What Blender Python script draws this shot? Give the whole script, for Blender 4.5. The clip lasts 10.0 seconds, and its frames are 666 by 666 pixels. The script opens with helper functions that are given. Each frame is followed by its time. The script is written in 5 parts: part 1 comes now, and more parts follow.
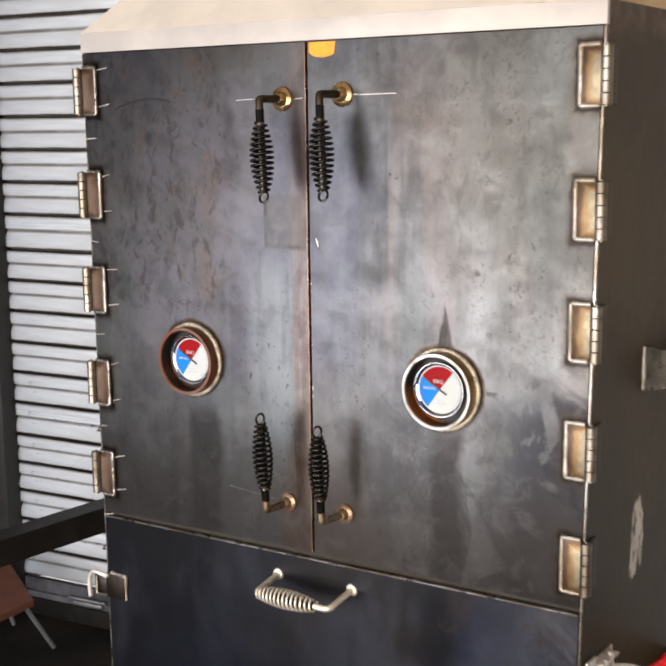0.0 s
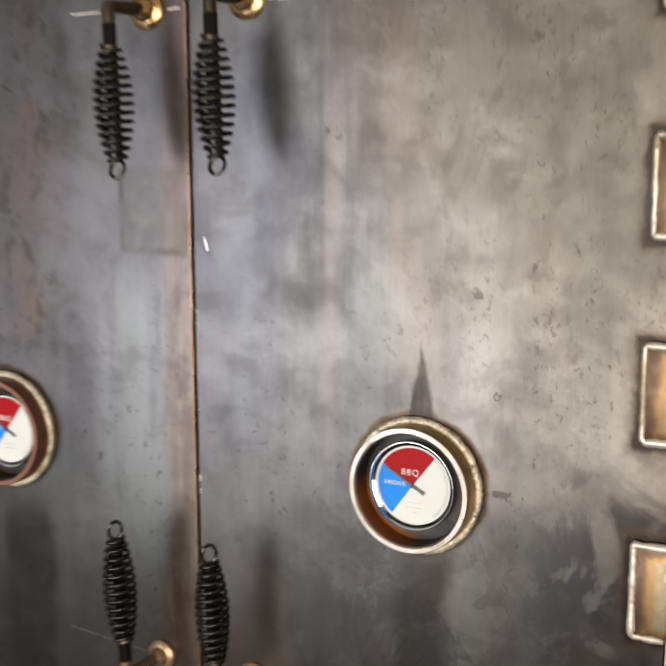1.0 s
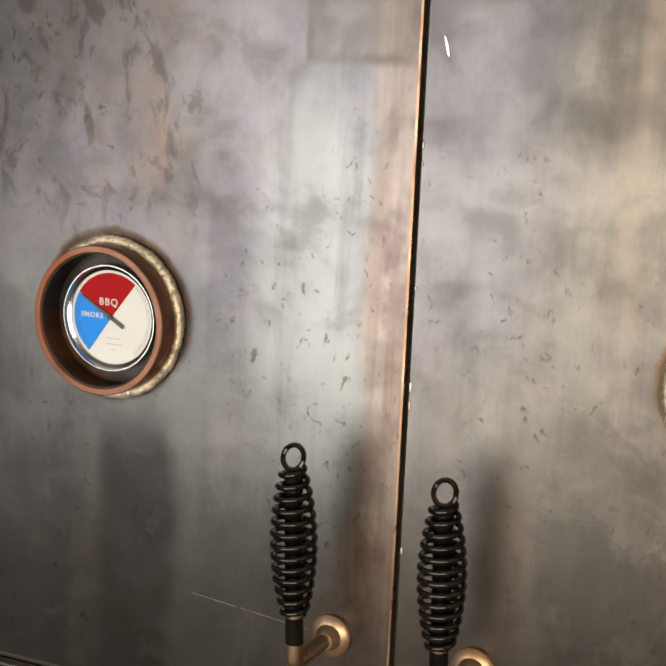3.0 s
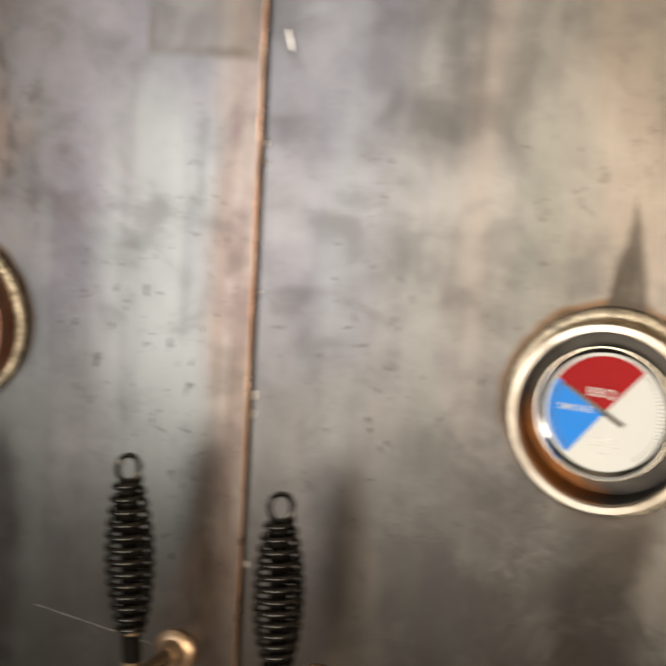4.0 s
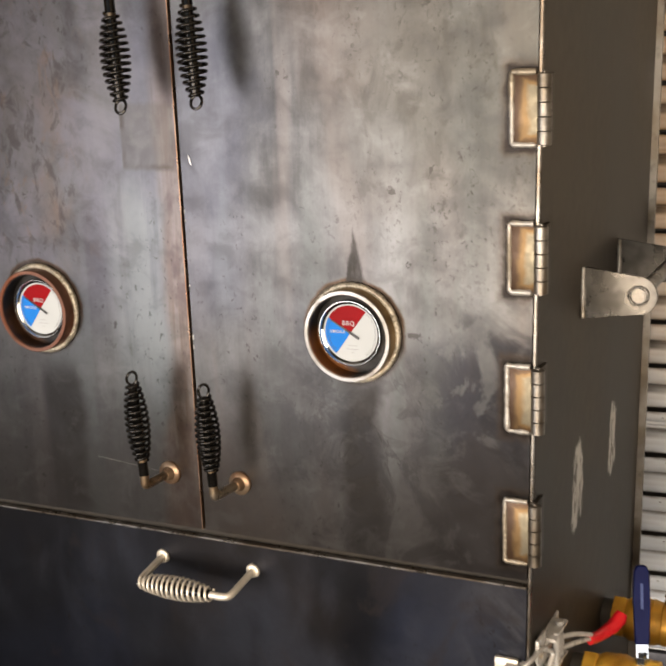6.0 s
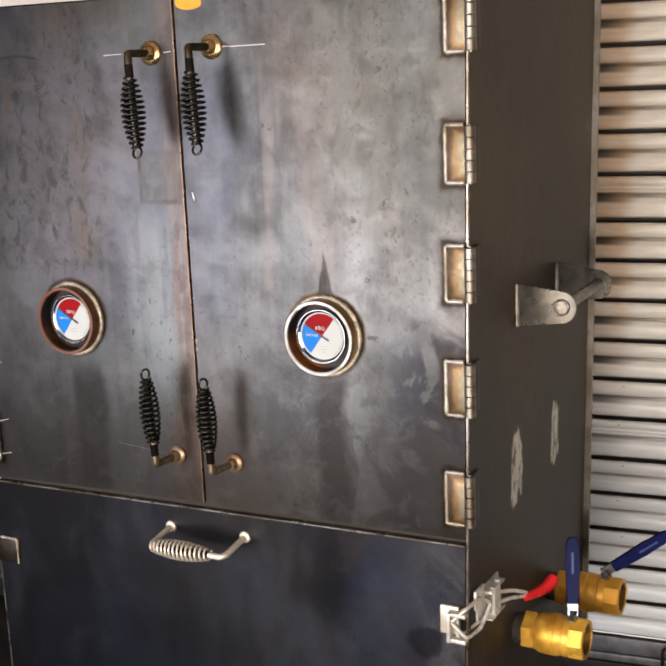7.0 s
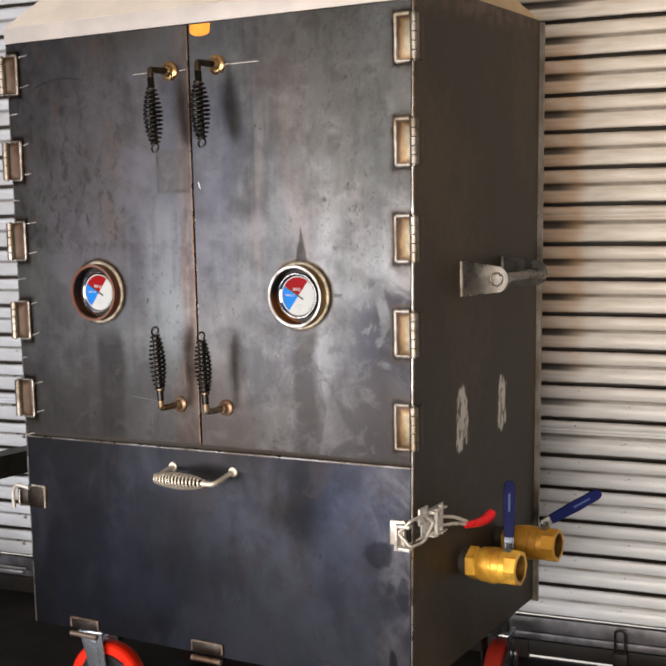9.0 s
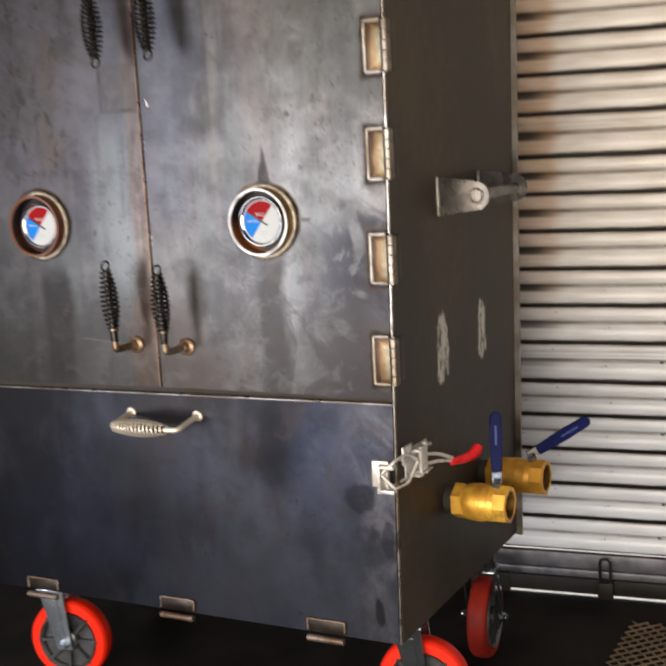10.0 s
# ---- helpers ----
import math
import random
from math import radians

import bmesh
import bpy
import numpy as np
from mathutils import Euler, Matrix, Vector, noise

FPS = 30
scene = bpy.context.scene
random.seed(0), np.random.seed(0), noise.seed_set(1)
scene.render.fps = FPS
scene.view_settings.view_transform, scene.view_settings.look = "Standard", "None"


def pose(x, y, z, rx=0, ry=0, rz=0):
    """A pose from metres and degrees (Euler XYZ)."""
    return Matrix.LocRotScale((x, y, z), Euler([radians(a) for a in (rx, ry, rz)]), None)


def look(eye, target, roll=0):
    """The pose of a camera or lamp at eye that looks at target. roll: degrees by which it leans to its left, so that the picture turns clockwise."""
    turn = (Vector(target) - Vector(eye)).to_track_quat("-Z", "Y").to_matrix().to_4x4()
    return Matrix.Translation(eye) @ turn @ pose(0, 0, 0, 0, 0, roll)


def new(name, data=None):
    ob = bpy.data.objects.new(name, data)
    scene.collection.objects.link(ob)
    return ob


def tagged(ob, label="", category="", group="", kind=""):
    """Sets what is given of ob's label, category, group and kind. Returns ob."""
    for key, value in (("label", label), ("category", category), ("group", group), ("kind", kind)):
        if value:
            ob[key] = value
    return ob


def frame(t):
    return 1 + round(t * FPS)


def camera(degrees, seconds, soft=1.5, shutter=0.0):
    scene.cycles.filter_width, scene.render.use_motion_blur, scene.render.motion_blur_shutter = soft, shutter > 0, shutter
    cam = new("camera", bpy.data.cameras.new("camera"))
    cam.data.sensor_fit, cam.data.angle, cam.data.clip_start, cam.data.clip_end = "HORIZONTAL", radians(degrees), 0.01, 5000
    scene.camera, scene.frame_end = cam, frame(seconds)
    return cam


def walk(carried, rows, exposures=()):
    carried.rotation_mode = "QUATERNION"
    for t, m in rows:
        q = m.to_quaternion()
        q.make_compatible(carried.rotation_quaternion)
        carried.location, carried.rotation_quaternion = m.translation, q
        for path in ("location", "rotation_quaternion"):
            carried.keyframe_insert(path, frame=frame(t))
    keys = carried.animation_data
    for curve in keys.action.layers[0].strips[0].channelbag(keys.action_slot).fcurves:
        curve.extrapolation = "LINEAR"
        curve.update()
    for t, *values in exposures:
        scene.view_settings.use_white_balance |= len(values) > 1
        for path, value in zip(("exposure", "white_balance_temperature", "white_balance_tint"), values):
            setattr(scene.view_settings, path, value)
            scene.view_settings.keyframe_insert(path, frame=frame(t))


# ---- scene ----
cam = camera(30.4, 10.0, soft=2.2, shutter=0.4)
PATH = [
    (0, (1.102, -1.588, 1.398), (0.011, 0.053, 1.057), -0.7),
    (0.5, (0.855, -1.352, 1.38), (-0.159, 0.338, 1.04), 0.3),
    (1, (0.675, -0.994, 1.32), (-0.237, 0.755, 0.991), -0.2),
    (1.5, (0.532, -0.802, 1.238), (-0.254, 0.997, 0.854), -0.1),
    (2, (0.462, -0.758, 1.19), (-0.296, 1.045, 0.773), 1.5),
    (2.5, (0.327, -0.794, 1.163), (-0.431, 1.022, 0.808), 2.5),
    (2.7, (0.292, -0.8, 1.169), (-0.487, 1.004, 0.797), 2.4),
    (3.8, (0.287, -0.774, 1.172), (-0.443, 1.052, 0.806), 3.3),
    (4, (0.341, -0.737, 1.182), (-0.358, 1.095, 0.79), 3.5),
    (4.5, (0.452, -0.695, 1.222), (-0.277, 1.106, 0.747), 2.7),
    (5, (0.589, -0.793, 1.301), (-0.246, 0.956, 0.809), 0.8),
    (5.5, (0.748, -1.046, 1.366), (-0.139, 0.68, 0.883), -1.1),
    (5.7, (0.791, -1.188, 1.375), (-0.045, 0.557, 0.868), -1.9),
    (6.8, (1.085, -1.555, 1.389), (0.169, 0.169, 0.958), -3.4),
    (7, (1.11, -1.614, 1.401), (0.197, 0.114, 0.976), -2.4),
    (7.5, (1.141, -1.726, 1.371), (0.264, 0.029, 0.983), -0.7),
    (8, (1.179, -1.685, 1.184), (0.25, 0.054, 0.846), -0.2),
    (8.5, (1.274, -1.79, 1.141), (0.308, -0.055, 0.907), -1.2),
    (8.6, (1.32, -1.823, 1.153), (0.34, -0.094, 0.927), -1.4),
    (9, (1.436, -1.957, 1.168), (0.445, -0.233, 0.959), -1.3),
    (9.4, (1.492, -2.002, 1.174), (0.468, -0.299, 0.948), -1.4),
    (9.5, (1.468, -2.001, 1.174), (0.456, -0.292, 0.938), -1.5),
    (10, (1.301, -1.817, 1.151), (0.396, -0.064, 0.82), -3.2),
]
EXPOSURES = [(0.0, -0.12, 6500, 12), (0.5, -0.13, 6600, 12), (1.0, -0.19, 6800, 10), (1.5, -0.17, 7000, 9), (2.0, -0.29, 7350, 8), (2.6, -0.34, 7450, 8), (3.8, -0.30, 7500, 9), (4.5, -0.26, 7600, 9), (5.0, -0.08, 7050, 9), (5.7, -0.32, 7100, 11), (7.0, -0.25, 6600, 13), (7.7, -0.34, 6600, 13), (8.5, -0.36, 6600, 13), (10.0, -0.34, 6500, 12)]
walk(cam, [(t, look(eye, target, roll)) for t, eye, target, roll in PATH], EXPOSURES)

# ---- light and exposure ----
world = bpy.data.worlds.new("sky")
world.use_nodes = True
scene.world = world
wn = world.node_tree.nodes
sky = wn.new("ShaderNodeTexSky")
sky.sky_type, sky.sun_disc = "NISHITA", False
sky.sun_elevation, sky.sun_rotation = radians(46), radians(20)
world.node_tree.links.new(sky.outputs[0], wn["Background"].inputs[0])
wn["Background"].inputs[1].default_value = 0.10

sun = new("sun", bpy.data.lights.new("sun", "SUN"))
sun.data.energy, sun.data.angle, sun.data.color = 5.0, radians(0.5), (1.0, 0.95, 0.87)
sun.matrix_world = look((3.0, 8.0, 9.0), (0.0, 0.0, 0.0))


def doorway(x0, x1, power, color, top=1.625):
    """An area lamp in one bay of the unseen open front, for daylight and added fill."""
    lamp = new("doorway_and_fill_light", bpy.data.lights.new("doorway_and_fill_light", "AREA"))
    lamp.data.shape, lamp.data.size, lamp.data.size_y = "RECTANGLE", x1 - x0, top - 0.015
    lamp.data.energy, lamp.data.color = power * (x1 - x0), color
    lamp.matrix_world = look(((x0 + x1) / 2, -3.25, (top + 0.015) / 2), ((x0 + x1) / 2, 0, (top + 0.015) / 2))


# low fill lamp added to brighten the door toward -x
doorway(-2.90, -2.12, 16, (0.95, 0.955, 1.0), 0.85)
doorway(-2.12, -0.65, 64, (0.95, 0.955, 1.0))
doorway(-0.65, 0.60, 60, (1.0, 0.84, 0.66))
# fill lamps added on the +x side to brighten the shutter
doorway(0.60, 1.80, 76, (1.0, 0.88, 0.74))
doorway(1.80, 2.60, 38, (1.0, 0.97, 0.95))


# ---- node helpers ----
class Graph:
    """A node material with its Principled shader."""

    def __init__(self, name, rough=0.5, metal=0.0, color=(0.5, 0.5, 0.5)):
        self.mat = bpy.data.materials.new(name)
        self.mat.use_nodes = True
        self.t = self.mat.node_tree
        self.bsdf = self.t.nodes["Principled BSDF"]
        self.put("Base Color", (*color, 1))
        self.put("Roughness", rough)
        self.put("Metallic", metal)
        coord = self.t.nodes.new("ShaderNodeTexCoord")
        self.p = coord.outputs["Object"]
        sep = self.t.nodes.new("ShaderNodeSeparateXYZ")
        self.t.links.new(self.p, sep.inputs[0])
        self.x, self.y, self.z = sep.outputs

    def link(self, value, socket):
        if isinstance(value, bpy.types.NodeSocket):
            self.t.links.new(value, socket)
        else:
            socket.default_value = value

    def put(self, name, value):
        self.link(value, self.bsdf.inputs[name])
        return self

    def math(self, op, a, b=0.0, clamp=False):
        n = self.t.nodes.new("ShaderNodeMath")
        n.operation, n.use_clamp = op, clamp
        self.link(a, n.inputs[0])
        self.link(b, n.inputs[1])
        return n.outputs[0]

    def add(self, a, b):
        return self.math("ADD", a, b)

    def mul(self, a, b):
        return self.math("MULTIPLY", a, b)

    def step(self, v, a, b, lo=0.0, hi=1.0):
        n = self.t.nodes.new("ShaderNodeMapRange")
        n.interpolation_type = "SMOOTHSTEP"
        for i, value in enumerate((v, a, b, lo, hi)):
            self.link(value, n.inputs[i])
        return n.outputs[0]

    def band(self, v, a, b, soft):
        return self.mul(self.step(v, a - soft, a + soft), self.step(v, b - soft, b + soft, 1.0, 0.0))

    def mix(self, f, a, b):
        n = self.t.nodes.new("ShaderNodeMix")
        n.data_type = "RGBA"
        self.link(f, n.inputs[0])
        for value, socket in ((a, n.inputs[6]), (b, n.inputs[7])):
            self.link((*value, 1) if isinstance(value, tuple) and len(value) == 3 else value, socket)
        return n.outputs[2]

    def noise(self, scale, detail=4, stretch=(1, 1, 1), rough=0.55, offset=(0, 0, 0), warp=0.0):
        m = self.t.nodes.new("ShaderNodeMapping")
        m.inputs["Scale"].default_value = stretch
        m.inputs["Location"].default_value = offset
        self.t.links.new(self.p, m.inputs["Vector"])
        n = self.t.nodes.new("ShaderNodeTexNoise")
        n.inputs["Scale"].default_value = scale
        n.inputs["Detail"].default_value = detail
        n.inputs["Roughness"].default_value = rough
        n.inputs["Distortion"].default_value = warp
        self.t.links.new(m.outputs[0], n.inputs["Vector"])
        return n.outputs["Fac"]

    def bump(self, height, strength=0.2, distance=0.002):
        n = self.t.nodes.new("ShaderNodeBump")
        n.inputs["Strength"].default_value = strength
        n.inputs["Distance"].default_value = distance
        self.t.links.new(height, n.inputs["Height"])
        self.put("Normal", n.outputs[0])
        return self


def plain(name, color, rough, metal=0.0, vary=0.25, scale=40.0, bump=0.15, tint=None, spec=0.5):
    """A worn single-colour surface with grain at two scales."""
    g = Graph(name, rough, metal)
    g.put("Specular IOR Level", spec)
    fine, broad = g.noise(scale, 5), g.noise(scale / 7, 3, offset=(3, 1, 2))
    dark = tuple(c * (1 - vary) for c in color)
    light = tuple(min(1.0, c * (1 + vary)) for c in (tint or color))
    g.put("Base Color", g.mix(g.step(g.add(g.mul(fine, 0.5), g.mul(broad, 0.5)), 0.35, 0.65), dark, light))
    g.put("Roughness", g.step(broad, 0.3, 0.7, max(0.04, rough - 0.1), min(1.0, rough + 0.1)))
    if bump:
        g.bump(fine, bump, 0.001)
    return g.mat


HINGE_Z = (1.4145, 1.2345, 1.0645, 0.8945, 0.7245)
HINGE_H = 0.079


def from_leaf(g):
    """Distance outboard of the hinge leaves' inner edges, on either door."""
    east = g.add(g.x, g.add(g.mul(g.z, -0.018), 0.018 * 1.498 - 0.454))
    west = g.add(g.mul(g.x, -1.0), g.add(g.mul(g.z, -0.005), 0.005 * 1.498 - 0.444))
    return g.math("MAXIMUM", east, west)


def near_hinge(g, grow, soft, wobble):
    """1 on and round the side hinges' leaves, grown outward."""
    inset = g.step(g.add(from_leaf(g), wobble), -grow - soft, -grow + soft)
    total = 0.0
    zz = g.add(g.z, wobble)
    for z in HINGE_Z:
        total = g.add(total, g.band(zz, z - grow, z + HINGE_H + grow, soft))
    return g.mul(inset, total)


def mill_scale(name, stains=True, lower=False):
    """Hot-rolled sheet steel: blue-grey scale, brown clouds, wiped streaks, pits."""
    g = Graph(name)
    cloud = g.noise(4.5, 6, (1, 1, 0.8), 0.6, warp=0.4)
    cloud2 = g.noise(9, 5, (1, 1, 1), 0.6, (4, 2, 7), 0.6)
    streak = g.noise(22, 5, (1.6, 1, 0.16), 0.6, (1, 5, 2), 0.3)
    fine = g.noise(70, 4, (1.4, 1, 0.6), 0.65)
    hue = g.noise(2.6, 3, (1.2, 1, 0.7), 0.5, (9, 3, 1))
    value = g.add(g.add(g.mul(cloud, 0.50), g.mul(streak, 0.14)), g.add(g.mul(cloud2, 0.30), g.mul(fine, 0.06)))
    grain = g.noise(240, 3, (1.6, 1, 0.7), 0.6, (4, 6, 1))
    brush = g.noise(110, 3, (2.2, 1, 0.12), 0.6, (2, 6, 3))
    value = g.add(value, g.mul(g.add(g.add(grain, brush), -1.0), 0.03))
    if lower:
        value = g.add(g.mul(g.noise(3.2, 5, (1, 1, 0.9), 0.5, (2, 1, 5), 0.3), 0.75), g.mul(value, 0.25))
    if lower:
        col = g.mix(g.step(value, 0.26, 0.74), (0.003, 0.0034, 0.0050), (0.056, 0.060, 0.076))
    else:
        col = g.mix(g.step(value, 0.33, 0.67), (0.027, 0.0262, 0.0262), (0.116, 0.1145, 0.1125))
        stripe = g.noise(7, 3, (2.0, 1, 0.25), 0.5, (6, 4, 4), 0.4)
        col = g.mix(g.mul(g.step(stripe, 0.50, 0.66), 0.5), col, (0.098, 0.086, 0.080))
        col = g.mix(g.mul(g.step(stripe, 0.48, 0.34), 0.5), col, (0.078, 0.085, 0.081))
    col = g.mix(g.mul(g.step(hue, 0.49, 0.64), 0.6 if lower else g.step(g.z, 0.90, 1.08, 0.10, 0.46)), col, (0.056, 0.059, 0.080) if not lower else (0.036, 0.045, 0.078))
    col = g.mix(g.mul(g.step(hue, 0.48, 0.34), 0.5), col, (0.072, 0.053, 0.041) if not lower else (0.040, 0.032, 0.026))
    rough = g.step(value, 0.3, 0.7, 0.34, 0.282)
    if stains:
        west = g.mul(g.step(g.add(g.x, g.mul(g.add(cloud2, -0.5), 0.10)), -0.11, -0.16), g.step(g.z, 0.98, 1.10))
        col = g.mix(g.mul(west, 0.08), col, (0.028, 0.026, 0.028))
        haze = g.mul(g.band(g.add(g.x, g.mul(g.add(cloud, -0.5), 0.25)), -0.36, -0.06, 0.06), g.band(g.z, 1.02, 1.46, 0.06))
        col = g.mix(g.mul(haze, g.step(cloud2, 0.34, 0.66, 0.15, 0.6)), col, (0.118, 0.112, 0.132))
        east = g.mul(g.step(g.add(g.x, g.mul(g.add(cloud, -0.5), 0.3)), 0.15, 0.33), g.step(g.add(g.z, g.mul(g.add(cloud2, -0.5), 0.2)), 1.08, 1.28))
        col = g.mix(g.mul(east, 0.55), col, (0.034, 0.036, 0.031))
        # rust flecks in vertical trails, gathered toward the upper corners
        zone = g.math("MAXIMUM", g.mul(g.step(g.x, 0.10, 0.30), g.step(g.add(g.z, g.mul(g.x, 0.5)), 1.19, 1.34)), g.mul(g.step(g.x, -0.13, -0.22), g.step(g.z, 1.0, 1.12, 0.0, 0.16)))
        trail = g.step(g.noise(17, 3, (1.5, 1, 0.30), 0.6, (8, 5, 2), 0.5), 0.46, 0.57)
        small = g.step(g.noise(190, 3, (1, 1, 0.7), 0.6, (1, 2, 6), 0.6), 0.54, 0.66)
        large = g.step(g.noise(48, 5, (1, 1, 0.6), 0.65, (2, 8, 4), 0.8), 0.55, 0.68)
        blot = g.step(g.noise(27, 4, (1, 1, 0.8), 0.6, (4, 4, 4), 0.3), 0.55, 0.68)
        lone = g.mul(g.step(g.noise(75, 4, (1, 1, 0.8), 0.6, (5, 0, 3), 0.5), 0.70, 0.73), 0.22)
        fleck = g.math("MAXIMUM", g.mul(g.mul(small, trail), 0.7), g.mul(g.mul(large, trail), 0.68))
        fleck = g.mul(g.math("MAXIMUM", fleck, g.mul(blot, 0.5)), zone)
        fleck = g.math("MAXIMUM", fleck, lone)
        # soft dark drips wandering down the upper corner
        drip = g.noise(24, 4, (1.2, 1, 0.6), 0.55, (7, 1, 9), 0.5)
        drip = g.mul(g.step(drip, 0.50, 0.66), g.mul(g.step(g.x, 0.08, 0.26), g.step(g.add(g.z, g.mul(g.x, 0.3)), 1.22, 1.36)))
        col = g.mix(g.math("MAXIMUM", g.mul(fleck, 0.8), g.mul(drip, 0.40)), col, (0.018, 0.0155, 0.012))
        # pale wiped band left of the meeting edge, with streaked sides
        wob = g.add(g.x, g.mul(g.add(g.noise(9, 4, (0.5, 1, 0.6)), -0.5), 0.045))
        wipe = g.mul(g.band(wob, -0.112, -0.030, 0.020), g.band(g.z, 0.900, 1.185, 0.06))
        wipe = g.mul(wipe, g.step(streak, 0.34, 0.56, 0.35, 1.0))
        col = g.mix(g.mul(wipe, 0.65), col, (0.135, 0.145, 0.147))
        # heat tint along the meeting edge, wider near the foot
        reach = g.step(g.z, 0.90, 0.79, 0.0, 0.026)
        seam = g.mul(g.step(g.add(wob, reach), -0.042, -0.020), g.step(g.x, 0.0035, 0.0025))
        seam = g.mul(seam, g.step(g.z, 1.46, 0.9, 0.55, 1.0))
        tint = g.mix(g.step(g.noise(95, 3, (1, 1, 0.05), 0.5, (3, 2, 2), 0.4), 0.38, 0.62), (0.105, 0.062, 0.040), (0.150, 0.118, 0.098))
        tint = g.mix(g.step(g.noise(24, 4, (1, 1, 0.5), 0.6, (1, 7, 2)), 0.45, 0.62), tint, (0.070, 0.036, 0.024))
        col = g.mix(g.mul(seam, 0.54), col, tint)
        # square patch with an outlined foot and a ring inside
        px = g.add(g.x, g.mul(g.add(fine, -0.5), 0.006))
        pz = g.add(g.z, g.mul(g.add(fine, -0.5), 0.006))
        patch = g.mul(g.band(px, -0.085, -0.004, 0.002), g.band(pz, 1.197, 1.282, 0.004))
        inner = g.mul(g.band(px, -0.079, -0.004, 0.003), g.band(pz, 1.203, 1.282, 0.003))
        col = g.mix(g.mul(patch, 0.38), col, (0.055, 0.049, 0.038))
        col = g.mix(g.mul(g.mul(g.math("SUBTRACT", patch, inner), g.step(cloud2, 0.4, 0.6)), 0.6), col, (0.030, 0.026, 0.019))
        ex, ez = g.add(g.x, 0.048), g.add(g.z, -1.250)
        rr = g.add(g.math("SQRT", g.add(g.mul(ex, ex), g.mul(ez, ez))), g.mul(g.add(cloud2, -0.5), 0.03))
        col = g.mix(g.mul(g.mul(g.step(g.math("ABSOLUTE", g.add(rr, -0.021)), 0.008, 0.001), g.step(fine, 0.3, 0.65)), 0.18), col, (0.11, 0.11, 0.10))
        # rust-pink cloud on the left leaf
        rust = g.mul(g.band(g.add(g.x, g.mul(g.add(cloud2, -0.5), 0.12)), -0.225, -0.155, 0.022), g.band(g.z, 1.06, 1.30, 0.05))
        col = g.mix(g.mul(rust, g.step(g.noise(16, 4, (1, 1, 0.6), 0.6, (2, 9, 1)), 0.38, 0.62, 0.05, 0.55)), col, (0.098, 0.070, 0.054))
        for cx, aside, top in ((0.2432, 0.002, -0.055), (-0.2425, 0.012, -0.085)):
            dx, dz = g.add(g.x, -cx), g.add(g.z, -0.9985)
            r = g.math("SQRT", g.add(g.mul(dx, dx), g.mul(dz, dz)))
            rn = g.add(r, g.mul(g.add(g.noise(40, 4, offset=(2, 2, 2)), -0.5), 0.010))
            halo = g.mul(g.step(rn, 0.0720, 0.0675), g.step(dz, -0.05, 0.03, 0.25, 1.0))
            col = g.mix(g.mul(halo, 0.85), col, (0.044, 0.022, 0.008))
            col = g.mix(g.mul(g.step(rn, 0.0680, 0.0660), 0.7), col, (0.014, 0.010, 0.007))
            # dark ragged run below the gauge
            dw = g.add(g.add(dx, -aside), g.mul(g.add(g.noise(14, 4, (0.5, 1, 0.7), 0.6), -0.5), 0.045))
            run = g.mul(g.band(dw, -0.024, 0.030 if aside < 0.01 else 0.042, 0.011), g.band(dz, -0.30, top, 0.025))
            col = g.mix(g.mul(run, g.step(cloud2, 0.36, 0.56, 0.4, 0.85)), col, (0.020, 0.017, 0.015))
        # scorch tongue above one gauge
        dx = g.math("ABSOLUTE", g.add(g.add(g.x, -0.2465), g.mul(g.add(fine, -0.5), 0.010)))
        tongue = g.mul(g.step(g.add(dx, g.mul(g.add(g.z, -1.121), 0.20)), 0.004, -0.002), g.step(g.z, 1.05, 1.06))
        col = g.mix(g.mul(tongue, g.step(fine, 0.35, 0.6, 0.75, 0.95)), col, (0.013, 0.011, 0.009))
        # faint bowed scrape across the top of the left leaf
        bow = g.add(g.add(g.z, -1.438), g.mul(g.mul(g.add(g.x, 0.32), g.add(g.x, 0.32)), 2.45))
        scrape = g.mul(g.step(g.math("ABSOLUTE", bow), 0.0032, 0.0008), g.band(g.x, -0.400, -0.270, 0.012))
        col = g.mix(g.mul(scrape, 0.6), col, (0.022, 0.020, 0.020))
        # a small ring mark and smudges beside the gauge
        for cx, cz, rx, rz, hollow in ((0.318, 1.088, 0.0034, 0.0034, 0.55), (0.324, 1.0, 0.009, 0.0035, 0.0), (0.299, 1.178, 0.0045, 0.005, 0.0)):
            ex, ez = g.mul(g.add(g.x, -cx), 1 / rx), g.mul(g.add(g.z, -cz), 1 / rz)
            rr = g.add(g.math("SQRT", g.add(g.mul(ex, ex), g.mul(ez, ez))), g.mul(g.add(g.noise(260, 4), -0.5), 3.4))
            mark = g.mul(g.step(rr, 1.2, 0.8), g.step(rr, hollow - 0.3, hollow + 0.2) if hollow else 0.9)
            col = g.mix(g.mul(mark, 0.75), col, (0.02, 0.017, 0.014))
        # smoky smudges flung out beside and below one gauge
        smoke_and_shade = g.noise(15, 4, (1, 1, 0.9), 0.55, (7, 7, 3), 0.7)
        dx, dz = g.add(g.x, -0.245), g.add(g.z, -0.965)
        rr = g.math("SQRT", g.add(g.mul(dx, dx), g.mul(dz, dz)))
        curl = g.mul(g.step(rr, 0.175, 0.085), g.step(dz, 0.04, -0.02))
        curl = g.mul(curl, g.math("MAXIMUM", g.mul(g.step(smoke_and_shade, 0.46, 0.58), 0.8), g.mul(g.step(g.math("ABSOLUTE", g.add(smoke_and_shade, -0.47)), 0.045, 0.010), 0.6)))
        col = g.mix(g.mul(curl, 0.55), col, (0.026, 0.024, 0.023))
